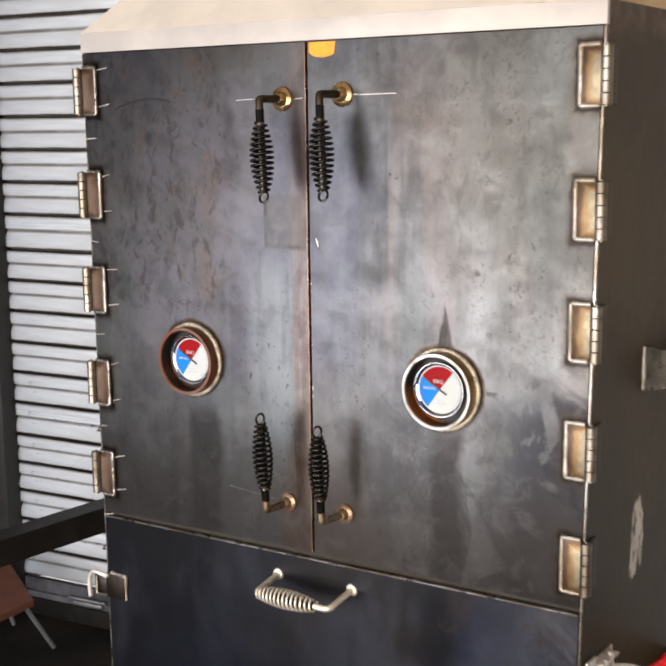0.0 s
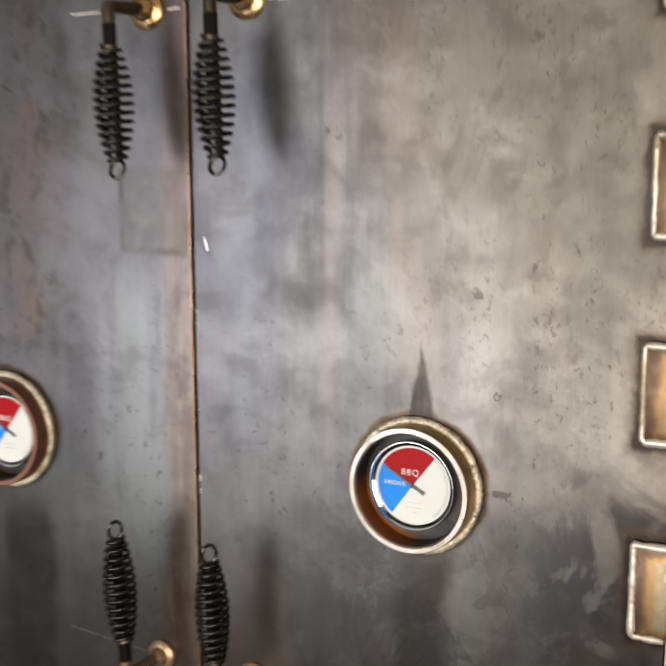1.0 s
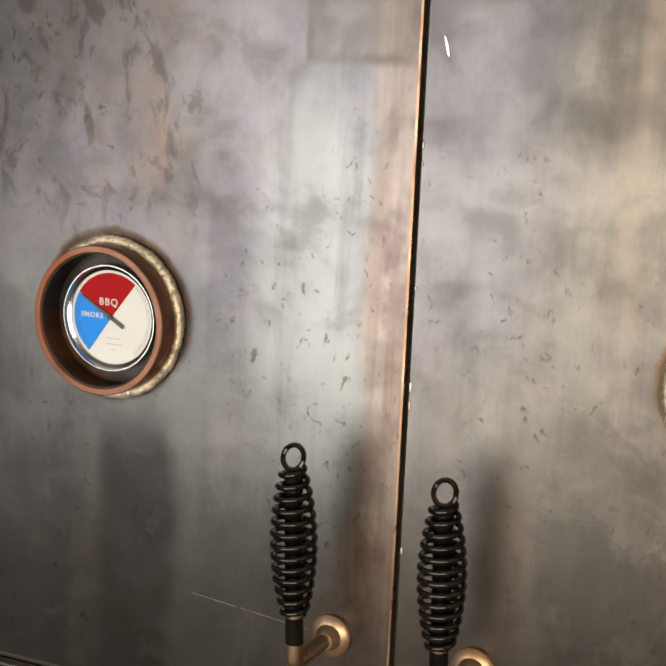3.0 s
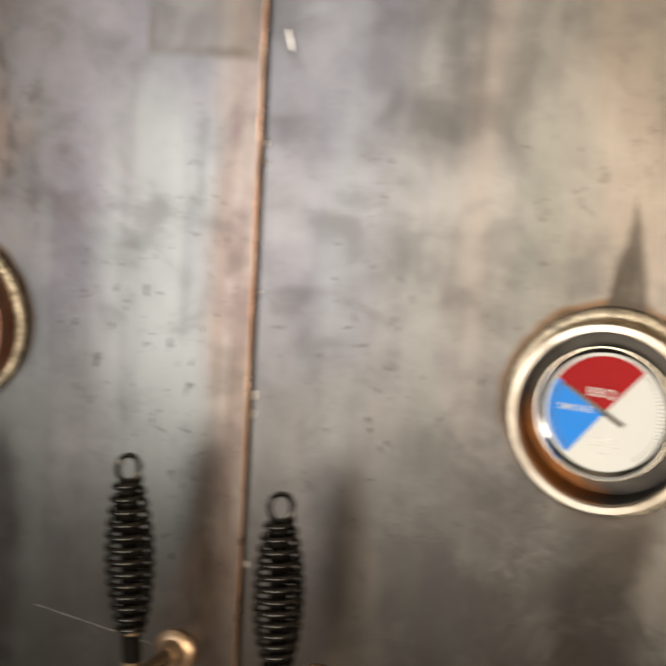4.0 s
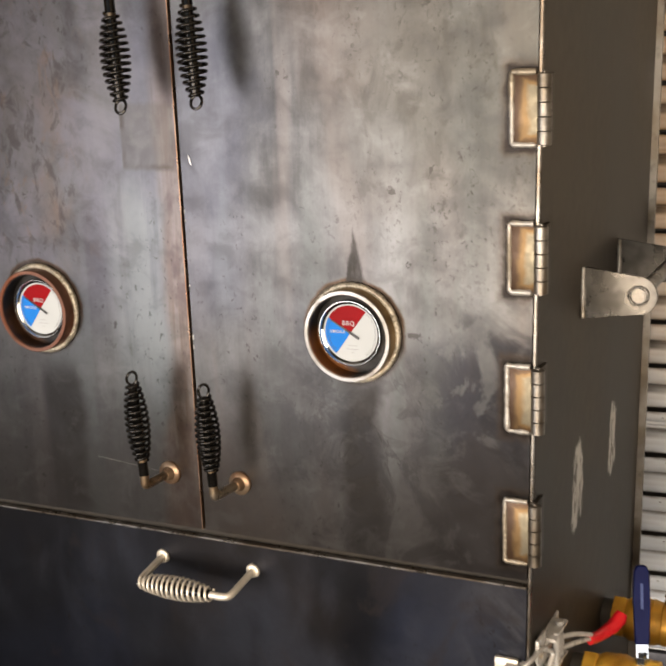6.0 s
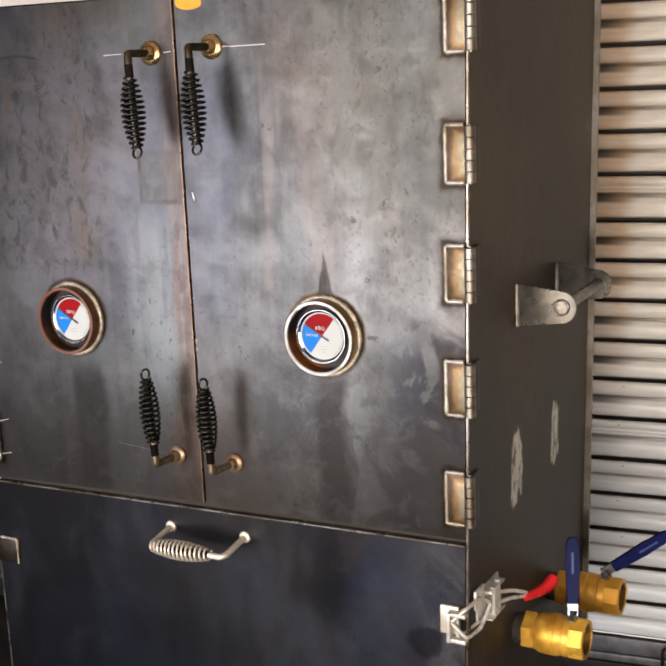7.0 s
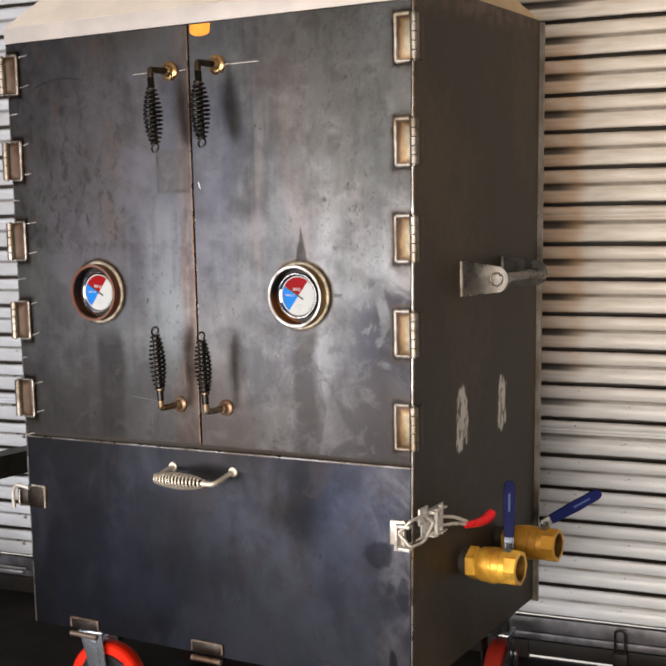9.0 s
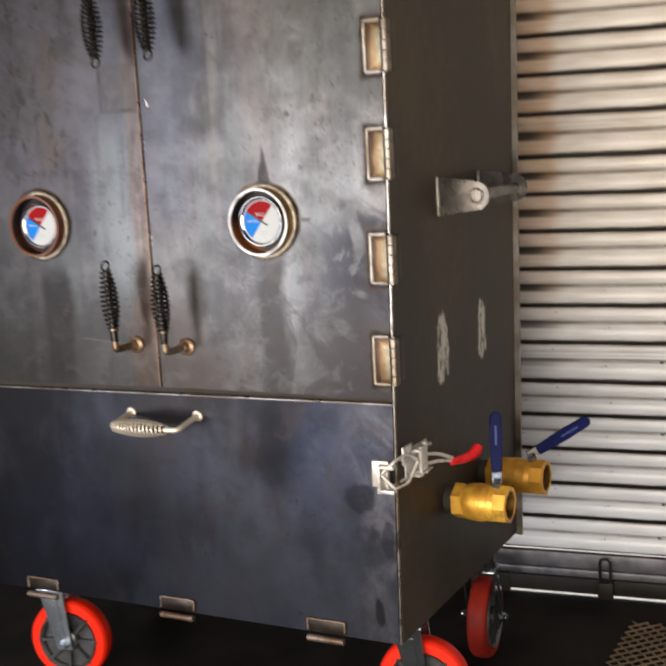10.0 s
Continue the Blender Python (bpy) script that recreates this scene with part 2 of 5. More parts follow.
        # wet-looking dark pools with crisp rims, low on the right leaf
        sw = g.noise(13, 5, (1, 1, 0.9), 0.6, (3, 3, 1), 0.9)
        low = g.mul(g.step(g.x, 0.02, 0.16), g.step(g.add(g.z, g.mul(g.add(cloud, -0.5), 0.16)), 0.985, 0.90))
        low = g.math("MAXIMUM", low, g.mul(g.step(g.x, 0.32, 0.42), g.step(g.z, 1.05, 0.95)))
        corner = g.mul(g.step(g.add(g.x, g.mul(g.add(cloud2, -0.5), 0.10)), 0.30, 0.39), g.step(g.add(g.z, g.mul(g.add(sw, -0.5), 0.2)), 1.03, 0.96))
        col = g.mix(g.mul(corner, g.step(sw, 0.40, 0.50, 0.35, 0.92)), col, (0.018, 0.018, 0.023))
        burn = g.mul(g.step(g.add(g.x, g.mul(g.add(sw, -0.5), 0.20)), 0.392, 0.425), g.step(g.add(g.z, g.mul(g.add(cloud2, -0.5), 0.2)), 1.05, 1.00))
        col = g.mix(g.mul(burn, g.step(cloud2, 0.36, 0.54, 0.35, 0.88)), col, (0.009, 0.009, 0.011))
        pool = g.mul(g.mul(low, g.step(sw, 0.455, 0.56)), g.step(cloud, 0.36, 0.6, 0.25, 1.0))
        col = g.mix(g.mul(pool, g.step(g.x, 0.26, 0.40, 0.58, 0.9)), col, (0.024, 0.0235, 0.026))
        rim = g.mul(low, g.mul(g.step(g.math("ABSOLUTE", g.add(sw, -0.48)), 0.018, 0.003), g.step(cloud2, 0.42, 0.6)))
        col = g.mix(g.mul(rim, 0.5), col, (0.020, 0.018, 0.017))
        dusk = g.mul(g.step(g.add(g.x, g.mul(g.add(cloud2, -0.5), 0.10)), -0.13, -0.22), g.step(g.add(g.z, g.mul(g.add(cloud, -0.5), 0.2)), 1.03, 0.92))
        col = g.mix(g.mul(dusk, 0.22), col, (0.027, 0.026, 0.031))
        # dark swirls on the left leaf, toward its hinges
        west = g.mul(g.step(g.x, -0.20, -0.30), g.step(g.noise(12, 4, (1, 1, 0.9), 0.6, (6, 3, 8), 0.6), 0.47, 0.64))
        col = g.mix(g.mul(west, 0.35), col, (0.030, 0.029, 0.034))
        # ragged brown darkening up from the foot of both leaves
        foot = g.add(g.z, g.mul(g.add(g.noise(11, 5, (1, 1, 0.5), 0.6, (8, 8, 8), 0.4), -0.5), 0.20))
        col = g.mix(g.mul(g.step(foot, 0.90, 0.77), 0.55), col, (0.026, 0.0215, 0.0185))
        # scorch round the welded hinges
        wobble = g.mul(g.add(g.noise(60, 4, offset=(5, 1, 1)), -0.5), 0.014)
        col = g.mix(g.mul(near_hinge(g, 0.014, 0.006, wobble), 0.6), col, (0.026, 0.017, 0.010))
        col = g.mix(near_hinge(g, 0.0095, 0.0030, wobble), col, (0.007, 0.005, 0.004))
    else:
        # shade painted into the steel, darker toward -x
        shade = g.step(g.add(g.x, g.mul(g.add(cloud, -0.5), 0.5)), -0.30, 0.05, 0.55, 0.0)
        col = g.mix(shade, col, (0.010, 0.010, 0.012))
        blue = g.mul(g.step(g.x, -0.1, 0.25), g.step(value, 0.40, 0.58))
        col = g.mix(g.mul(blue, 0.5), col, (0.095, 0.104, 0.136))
        bare = g.mul(g.step(g.add(g.x, g.mul(cloud, 0.1)), 0.40, 0.49), g.step(cloud2, 0.44, 0.6))
        col = g.mix(g.mul(bare, 0.6), col, (0.16, 0.16, 0.18))
        for cx, cz, rx, rz in ((0.425, 0.315, 0.010, 0.030), (0.40, 0.52, 0.035, 0.03), (0.448, 0.455, 0.014, 0.035)):
            ex, ez = g.mul(g.add(g.x, -cx), 1 / rx), g.mul(g.add(g.z, -cz), 1 / rz)
            rr = g.add(g.math("SQRT", g.add(g.mul(ex, ex), g.mul(ez, ez))), g.mul(g.add(cloud2, -0.5), 2.0))
            col = g.mix(g.mul(g.step(rr, 1.15, 0.8), 0.7), col, (0.012, 0.012, 0.018))
        # brushed vertical smears and rust-brown patches
        smear = g.noise(9, 4, (1.2, 1, 0.6), 0.55, (4, 6, 1), 0.2)
        col = g.mix(g.mul(g.step(smear, 0.48, 0.74), 0.35), col, (0.080, 0.086, 0.112))
        col = g.mix(g.mul(g.step(smear, 0.50, 0.30), 0.5), col, (0.016, 0.0155, 0.019))
        brown = g.step(g.noise(9, 5, (1, 1, 0.8), 0.65, (1, 3, 9), 0.6), 0.55, 0.66)
        col = g.mix(g.mul(brown, 0.40), col, (0.050, 0.040, 0.036))
        # ragged darkening down from the upper edge
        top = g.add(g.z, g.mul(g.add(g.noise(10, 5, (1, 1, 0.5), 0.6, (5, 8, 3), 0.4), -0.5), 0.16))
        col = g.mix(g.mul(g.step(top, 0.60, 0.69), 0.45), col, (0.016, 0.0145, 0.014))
    # smeared mottles at hand's breadth and thumb's width, and scattered pits
    mott = g.add(g.mul(g.noise(26, 5, (0.8, 1, 1), 0.62, (3, 7, 5), 0.5), 0.6), g.mul(g.noise(8, 4, (0.8, 1, 1), 0.6, (5, 2, 8), 0.8), 0.4))
    dim, pale = ((0.026, 0.0255, 0.028), (0.150, 0.148, 0.146)) if not lower else ((0.007, 0.0075, 0.010), (0.075, 0.080, 0.098))
    col = g.mix(g.mul(g.step(mott, 0.49, 0.62), 0.26), col, dim)
    col = g.mix(g.mul(g.step(mott, 0.49, 0.37), 0.12 if not lower else 0.0), col, pale)
    pits = g.mul(g.step(g.noise(120, 4, (1, 1, 0.75), 0.6, (9, 4, 2), 0.7), 0.60, 0.70), g.step(g.noise(9, 3, (1, 1, 0.5), 0.5, (2, 6, 6)), 0.44, 0.60))
    col = g.mix(g.mul(pits, 0.65), col, (0.017, 0.015, 0.0125))
    if stains:
        # rust-brown crust and dark pits high on the leaf with the brown collar
        crust = g.mul(g.step(g.add(g.x, g.mul(g.add(cloud2, -0.5), 0.10)), -0.12, -0.19), g.step(g.z, 1.02, 1.12))
        col = g.mix(g.mul(crust, g.mul(g.step(g.noise(42, 5, (1, 1, 0.6), 0.65, (6, 6, 1), 0.7), 0.52, 0.64), 0.55)), col, (0.030, 0.025, 0.023))
        col = g.mix(g.mul(crust, g.mul(g.step(g.noise(34, 5, (1, 1, 0.5), 0.6, (1, 8, 7), 0.5), 0.56, 0.68), 0.40)), col, (0.110, 0.070, 0.048))
    g.put("Base Color", col).put("Roughness", g.add(rough, g.mul(g.step(mott, 0.47, 0.66), 0.07))).put("Metallic", 0.85)
    g.bump(g.add(g.mul(cloud, 0.7), g.mul(fine, 0.10)), 0.12, 0.004)
    return g.mat


def side_steel():
    """Dark brown-grey sheet with two chalky vertical scuffs."""
    g = Graph("dark_sheet_steel")
    broad, fine = g.noise(3.4, 4, (1, 1, 0.6), 0.5), g.noise(50, 4)
    col = g.mix(g.step(g.add(g.mul(broad, 0.85), g.mul(fine, 0.15)), 0.36, 0.64), (0.026, 0.0215, 0.0165), (0.070, 0.0580, 0.0440))
    # scuffed mauve-brown line under the hood
    fray = g.step(g.add(g.z, g.mul(g.add(g.noise(22, 5, (1, 1, 1.5), 0.65, (1, 3, 5)), -0.5), 0.10)), 1.495, 1.545)
    col = g.mix(g.mul(fray, g.step(g.noise(30, 4, offset=(2, 6, 1)), 0.40, 0.62, 0.2, 0.85)), col, (0.115, 0.082, 0.072))
    rag = g.noise(60, 5, (1, 1, 0.35), 0.65)
    for cy, cz, ry, rz in ((0.217, 0.748, 0.026, 0.062), (0.424, 0.742, 0.022, 0.060)):
        ey, ez = g.mul(g.add(g.y, -cy), 1 / ry), g.mul(g.add(g.z, -cz), 1 / rz)
        d = g.math("SQRT", g.add(g.mul(ey, ey), g.mul(g.mul(ez, ez), g.mul(ez, ez))))
        d = g.add(d, g.mul(g.add(rag, -0.5), 2.4))
        smear = g.mul(g.step(d, 1.08, 0.72), g.step(g.noise(70, 4, (1, 1, 0.5), 0.6, (3, 1, 1)), 0.38, 0.52, 0.15, 1.0))
        col = g.mix(g.mul(smear, 0.85), col, (0.60, 0.59, 0.56))
    g.put("Base Color", col).put("Metallic", 0.1).put("Specular IOR Level", 0.2).put("Roughness", g.step(broad, 0.3, 0.7, 0.48, 0.6))
    g.bump(fine, 0.1, 0.001)
    return g.mat


def shutter_metal():
    """Pale coated slats with run-down grime; tint of the light painted in, creamier toward the top."""
    g = Graph("shutter_coating")
    broad, fine = g.noise(1.3, 4, (1, 1, 6)), g.noise(30, 5, (0.25, 1, 2.5))
    where = g.t.nodes.new("ShaderNodeNewGeometry").outputs["Position"]
    sep = g.t.nodes.new("ShaderNodeSeparateXYZ")
    g.t.links.new(where, sep.inputs[0])
    # warm light high up, cool light low and toward -x, put into the colour
    high = g.mul(g.step(sep.outputs[2], 0.30, 1.10), g.step(sep.outputs[0], -0.6, 0.4))
    pale = g.mix(high, (0.70, 0.765, 0.84), (0.85, 0.835, 0.80))
    dull = g.mix(high, (0.58, 0.62, 0.67), (0.62, 0.57, 0.50))
    col = g.mix(g.step(g.add(g.mul(broad, 0.5), g.mul(fine, 0.5)), 0.36, 0.62), dull, pale)
    # grime caught along the slat edges, shade painted in the middle groove, in broken runs
    edge = g.math("MAXIMUM", g.step(g.z, 0.015, 0.0100), g.step(g.z, 0.084, 0.0905))
    mid = g.band(g.z, 0.0490, 0.0575, 0.003)
    run = g.noise(9, 5, (1, 1, 3), 0.65, (2, 2, 7))
    grime_and_shade = g.math("MAXIMUM", g.mul(edge, g.step(run, 0.36, 0.60, 0.15, 0.85)), g.mul(mid, g.step(run, 0.36, 0.60, 0.55, 0.85)))
    col = g.mix(grime_and_shade, col, (0.12, 0.095, 0.072))
    # cabinet's shade painted on the slats behind it: brown tint, black middle groove
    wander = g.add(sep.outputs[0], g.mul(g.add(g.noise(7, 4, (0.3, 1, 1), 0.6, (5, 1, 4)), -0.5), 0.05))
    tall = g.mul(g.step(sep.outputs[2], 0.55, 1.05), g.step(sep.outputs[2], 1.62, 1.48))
    smoke_and_shade = g.mul(g.mul(g.step(wander, 0.480, 0.440), g.step(wander, -0.2, 0.1)), tall)
    col = g.mix(g.mul(smoke_and_shade, g.step(run, 0.3, 0.6, 0.35, 0.65)), col, (0.56, 0.33, 0.15))
    groove_shade = g.mul(g.mul(g.band(g.z, 0.0400, 0.0590, 0.004), g.step(sep.outputs[0], 0.50, 0.40)), g.mul(g.step(sep.outputs[0], 0.1, 0.3), g.step(sep.outputs[2], 0.40, 0.75)))
    col = g.mix(g.mul(groove_shade, 0.9), col, (0.012, 0.010, 0.008))
    # black paint flicks
    flick = g.noise(34, 3, (0.8, 1, 1.5), 0.6, (6, 3, 2), 0.9)
    col = g.mix(g.mul(g.step(flick, 0.685, 0.70), g.step(sep.outputs[2], 0.85, 0.6)), col, (0.025, 0.022, 0.02))
    spots = g.noise(55, 3, (0.6, 1, 1.2), 0.5, (3, 3, 3))
    col = g.mix(g.mul(g.step(spots, 0.70, 0.76), 0.7), col, (0.22, 0.19, 0.16))
    g.put("Base Color", col).put("Roughness", 0.3)
    g.bump(fine, 0.10, 0.002)
    return g.mat


def concrete(name, dark, light, stain=None):
    g = Graph(name, 0.85)
    broad, mid, fine = g.noise(0.8, 5), g.noise(6, 5), g.noise(90, 4)
    col = g.mix(g.step(g.add(g.mul(broad, 0.5), g.mul(mid, 0.5)), 0.35, 0.65), dark, light)
    col = g.mix(g.mul(g.step(fine, 0.55, 0.7), 0.35), col, tuple(c * 0.5 for c in dark))
    if stain:
        # oil-blackened work area spreading from the back
        edge = g.mul(g.add(g.add(g.noise(1.1, 5, offset=(4, 2, 0), warp=0.6), mid), -1.0), 1.5)
        oil = g.step(g.add(g.y, edge), -3.3, -2.9)
        black = g.mix(g.step(mid, 0.35, 0.65), tuple(c * 0.45 for c in stain), stain)
        col = g.mix(oil, col, black)
    g.put("Specular IOR Level", 0.15).put("Base Color", col).bump(g.add(mid, g.mul(fine, 0.3)), 0.25, 0.004)
    return g.mat


def heat_steel(name, core, rim, rough=0.34, metal=0.9):
    """Steel with straw and brown oxide from welding."""
    g = Graph(name, rough, metal)
    a, b = g.noise(35, 4, offset=(1, 4, 2)), g.noise(14, 3, offset=(6, 2, 2))
    col = g.mix(g.step(b, 0.4, 0.62), core, rim)
    col = g.mix(g.mul(g.step(a, 0.55, 0.7), 0.5), col, tuple(c * 0.45 for c in rim))
    g.put("Base Color", col).put("Roughness", g.step(a, 0.3, 0.7, rough - 0.08, rough + 0.12)).bump(a, 0.2, 0.001)
    return g.mat


def hinge_steel(name, cream, amber, brown):
    """A leaf with straw to brown oxide bands growing in from its welded edges."""
    g = Graph(name, 0.42, 0.6)
    n = g.mul(g.add(g.noise(55, 4, (1, 1, 0.6)), -0.5), 0.016)
    d = g.add(from_leaf(g), n)
    heat = g.step(d, 0.026, 0.002)
    foot = 0.0
    for z in HINGE_Z:
        foot = g.add(foot, g.mul(g.band(g.add(g.z, n), z - 0.01, z + 0.009, 0.005), 0.8))
        foot = g.add(foot, g.mul(g.band(g.add(g.z, n), z + HINGE_H - 0.010, z + HINGE_H + 0.01, 0.006), 0.9))
    heat = g.math("MAXIMUM", heat, foot)
    fine = g.noise(120, 4)
    col = g.mix(g.step(fine, 0.35, 0.65), cream, tuple(c * 0.8 for c in cream))
    col = g.mix(g.step(heat, 0.05, 0.5), col, amber)
    col = g.mix(g.step(heat, 0.5, 0.95), col, brown)
    g.put("Base Color", col).put("Roughness", g.step(fine, 0.3, 0.7, 0.36, 0.5)).bump(fine, 0.12, 0.001)
    return g.mat


def bore_steel(name, cx, cz, scorch):
    """Black bore, with a burnt orange run at one side of its foot where it was scorched."""
    g = Graph(name, 0.5, 0.5)
    n = g.noise(40, 4)
    low = g.add(g.add(g.x, -cx), g.add(g.z, -cz))
    burnt = g.mul(g.step(g.add(low, g.mul(g.add(n, -0.5), 0.04)), -0.040, -0.066), g.step(n, 0.35, 0.6, 0.5 * scorch, scorch))
    col = g.mix(g.step(n, 0.4, 0.6), (0.006, 0.0055, 0.0055), (0.020, 0.018, 0.017))
    col = g.mix(burnt, col, (0.19, 0.066, 0.012))
    g.put("Base Color", col).bump(n, 0.15, 0.001)
    return g.mat


M_DOOR = mill_scale("mill_scale_steel")
M_LOWER = mill_scale("mill_scale_dark", False, True)
M_SIDE = side_steel()
M_GAP = plain("sooty_gap", (0.03, 0.025, 0.02), 0.8, 0.2)
M_EDGE = heat_steel("ground_edge_steel", (0.27, 0.26, 0.245), (0.13, 0.105, 0.08), 0.3)
M_SEAM = heat_steel("coppery_edge", (0.21, 0.135, 0.09), (0.15, 0.075, 0.042), 0.3)
M_WELD = heat_steel("weld_bead", (0.39, 0.375, 0.35), (0.25, 0.215, 0.165), 0.42, 0.55)
M_LEAF = hinge_steel("straw_hinge_leaf", (0.205, 0.182, 0.132), (0.165, 0.103, 0.045), (0.055, 0.030, 0.016))
M_LEAF_DULL = heat_steel("dull_hinge_leaf", (0.22, 0.175, 0.145), (0.13, 0.085, 0.06), 0.5, 0.7)
M_LEAF_BROWN = hinge_steel("brown_hinge_leaf", (0.19, 0.145, 0.115), (0.13, 0.08, 0.05), (0.05, 0.028, 0.017))
M_KNUCKLE = heat_steel("knuckle_steel", (0.25, 0.235, 0.215), (0.17, 0.145, 0.115), 0.36)
M_LATCH = heat_steel("pale_zinc_wire", (0.66, 0.655, 0.64), (0.50, 0.485, 0.46), 0.3, 0.3)
M_BRASS_SHADED = heat_steel("shaded_brass_bore", (0.30, 0.16, 0.035), (0.12, 0.06, 0.018), 0.4, 0.6)
M_DARKHINGE = heat_steel("dark_hinge_steel", (0.055, 0.046, 0.040), (0.032, 0.024, 0.019), 0.42)
M_COIL = plain("black_spring_wire", (0.005, 0.0045, 0.004), -0.02, 0.0, 0.3, 90, 0.0, spec=0.28)
M_ROD = heat_steel("dark_handle_rod", (0.085, 0.068, 0.050), (0.050, 0.036, 0.025), 0.36)
M_RODBARE = heat_steel("bare_handle_rod", (0.44, 0.38, 0.30), (0.30, 0.21, 0.13), 0.3)
M_FLANGE = heat_steel("straw_flange", (0.40, 0.29, 0.15), (0.29, 0.165, 0.065), 0.24)
M_FLANGE_DULL = heat_steel("coppery_flange", (0.27, 0.20, 0.14), (0.20, 0.105, 0.055), 0.36, 0.75)
M_NICKEL = plain("nickel_spring", (0.74, 0.69, 0.60), 0.34, 0.55, 0.12, 60)
M_PIPE = heat_steel("pipe_collar_steel", (0.27, 0.18, 0.075), (0.19, 0.115, 0.045), 0.42, 0.7)
M_RIMFACE = heat_steel("cut_pipe_face", (0.32, 0.315, 0.31), (0.24, 0.22, 0.195), 0.34)
M_COPPER = heat_steel("rusty_pipe_collar", (0.155, 0.075, 0.052), (0.15, 0.048, 0.022), 0.45, 0.7)
M_WELDRING = plain("weld_metal", (0.40, 0.365, 0.30), 0.4, 0.55, 0.5, 330, 1.0)
M_CHROME = plain("bezel_chrome", (0.40, 0.40, 0.40), 0.14, 1.0, 0.06, 30, 0.0)
M_WHITE = plain("dial_white", (0.43, 0.46, 0.48), 0.6, 0.0, 0.03, 30, 0.0, spec=0.15)
M_RED = plain("dial_red", (0.22, 0.004, 0.007), 0.6, 0.0, 0.08, 30, 0.0, spec=0.1)
M_BLUE = plain("dial_blue", (0.008, 0.16, 0.56), 0.6, 0.0, 0.06, 30, 0.0, spec=0.1)
M_INK = plain("dial_ink", (0.02, 0.02, 0.022), 0.4, 0.0, 0.05, 30, 0.0)
# light painted into hood sheet copies: brighter slopes, dimmer strip, warm tan side
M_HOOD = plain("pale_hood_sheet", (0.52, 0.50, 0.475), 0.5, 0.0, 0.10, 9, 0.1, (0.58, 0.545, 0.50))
M_HOOD_DIM = plain("hood_sheet_dimmed", (0.41, 0.395, 0.395), 0.5, 0.0, 0.10, 10, 0.1, (0.46, 0.435, 0.42))
M_HOOD_WARM = plain("hood_sheet_warm_lit", (0.55, 0.40, 0.22), 0.5, 0.1, 0.12, 14, 0.1, (0.62, 0.47, 0.28))
M_ORANGE = plain("orange_paint", (0.80, 0.30, 0.015), 0.6, 0.0, 0.12, 60)
M_CHALK = plain("chalk", (0.5, 0.485, 0.47), 0.9, 0.0, 0.2, 300)
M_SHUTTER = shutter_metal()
M_GRIME = plain("groove_grime", (0.035, 0.028, 0.022), 0.75, 0.0, 0.4, 30)
M_BOTTOM = plain("grimy_bottom_rail", (0.105, 0.108, 0.125), 0.42, 0.4, 0.6, 22)
M_RAIL = plain("galvanised_rail", (0.30, 0.31, 0.33), 0.45, 0.6, 0.25, 20)
M_BLACK = plain("black_tube_paint", (0.012, 0.011, 0.010), 0.5, 0.0, 0.3, 25, spec=0.2)
M_TYRE = plain("red_polyurethane", (0.72, 0.022, 0.006), 0.4, 0.0, 0.12, 18, spec=0.2)
M_CHALK_FAINT = plain("rubbed_chalk", (0.15, 0.145, 0.14), 0.9, 0.0, 0.3, 300)
# rear tyres: shade under the cabinet painted in as darker copies
M_TYRE_DEEP_SHADE = plain("deep_shade_polyurethane", (0.012, 0.008, 0.007), 0.7, 0.0, 0.35, 22, spec=0.15)
M_TYRE_SHADED = plain("shaded_polyurethane", (0.20, 0.014, 0.007), 0.5, 0.0, 0.35, 22, spec=0.2)
M_RIM = plain("grey_cast_rim", (0.085, 0.09, 0.095), 0.35, 0.5, 0.3, 35)
M_ZINC = plain("zinc_plate", (0.34, 0.375, 0.42), 0.2, 0.95, 0.18, 25)
M_BRASS = heat_steel("forged_brass", (0.84, 0.50, 0.075), (0.55, 0.28, 0.035), 0.40, 0.45)
M_NAVY = plain("navy_vinyl", (0.008, 0.012, 0.070), 0.45, 0.0, 0.15, 40, spec=0.06)
M_NAVYPRINT = plain("pale_navy_print", (0.07, 0.10, 0.26), 0.5, 0.0, 0.2, 60, spec=0.15)
M_GRIP = plain("red_vinyl", (0.62, 0.012, 0.02), 0.34, 0.0, 0.1, 40)
M_PLATE = heat_steel("clear_coated_plate", (0.075, 0.071, 0.065), (0.16, 0.155, 0.148), 0.3)
M_FLOOR = concrete("stained_concrete", (0.24, 0.235, 0.225), (0.36, 0.35, 0.335), (0.013, 0.011, 0.009))
M_YARD = concrete("yard_gravel", (0.58, 0.56, 0.53), (0.72, 0.70, 0.67))
M_WALLBROWN = plain("brown_board_wall", (0.11, 0.09, 0.07), 0.8, 0.0, 0.2, 8)
M_WALL = plain("tan_board_wall", (0.52, 0.43, 0.32), 0.8, 0.0, 0.2, 8)
M_WALLDARK = plain("dark_jamb_steel", (0.022, 0.021, 0.020), 0.55, 0.3, 0.25, 12)
M_CEIL = plain("ceiling_board", (0.55, 0.49, 0.42), 0.9, 0.0, 0.15, 6)
M_RUST = plain("rust_red_board", (0.10, 0.032, 0.016), 0.65, 0.0, 0.3, 25)
M_MAT = plain("expanded_mesh", (0.17, 0.125, 0.08), 0.55, 0.5, 0.3, 60)


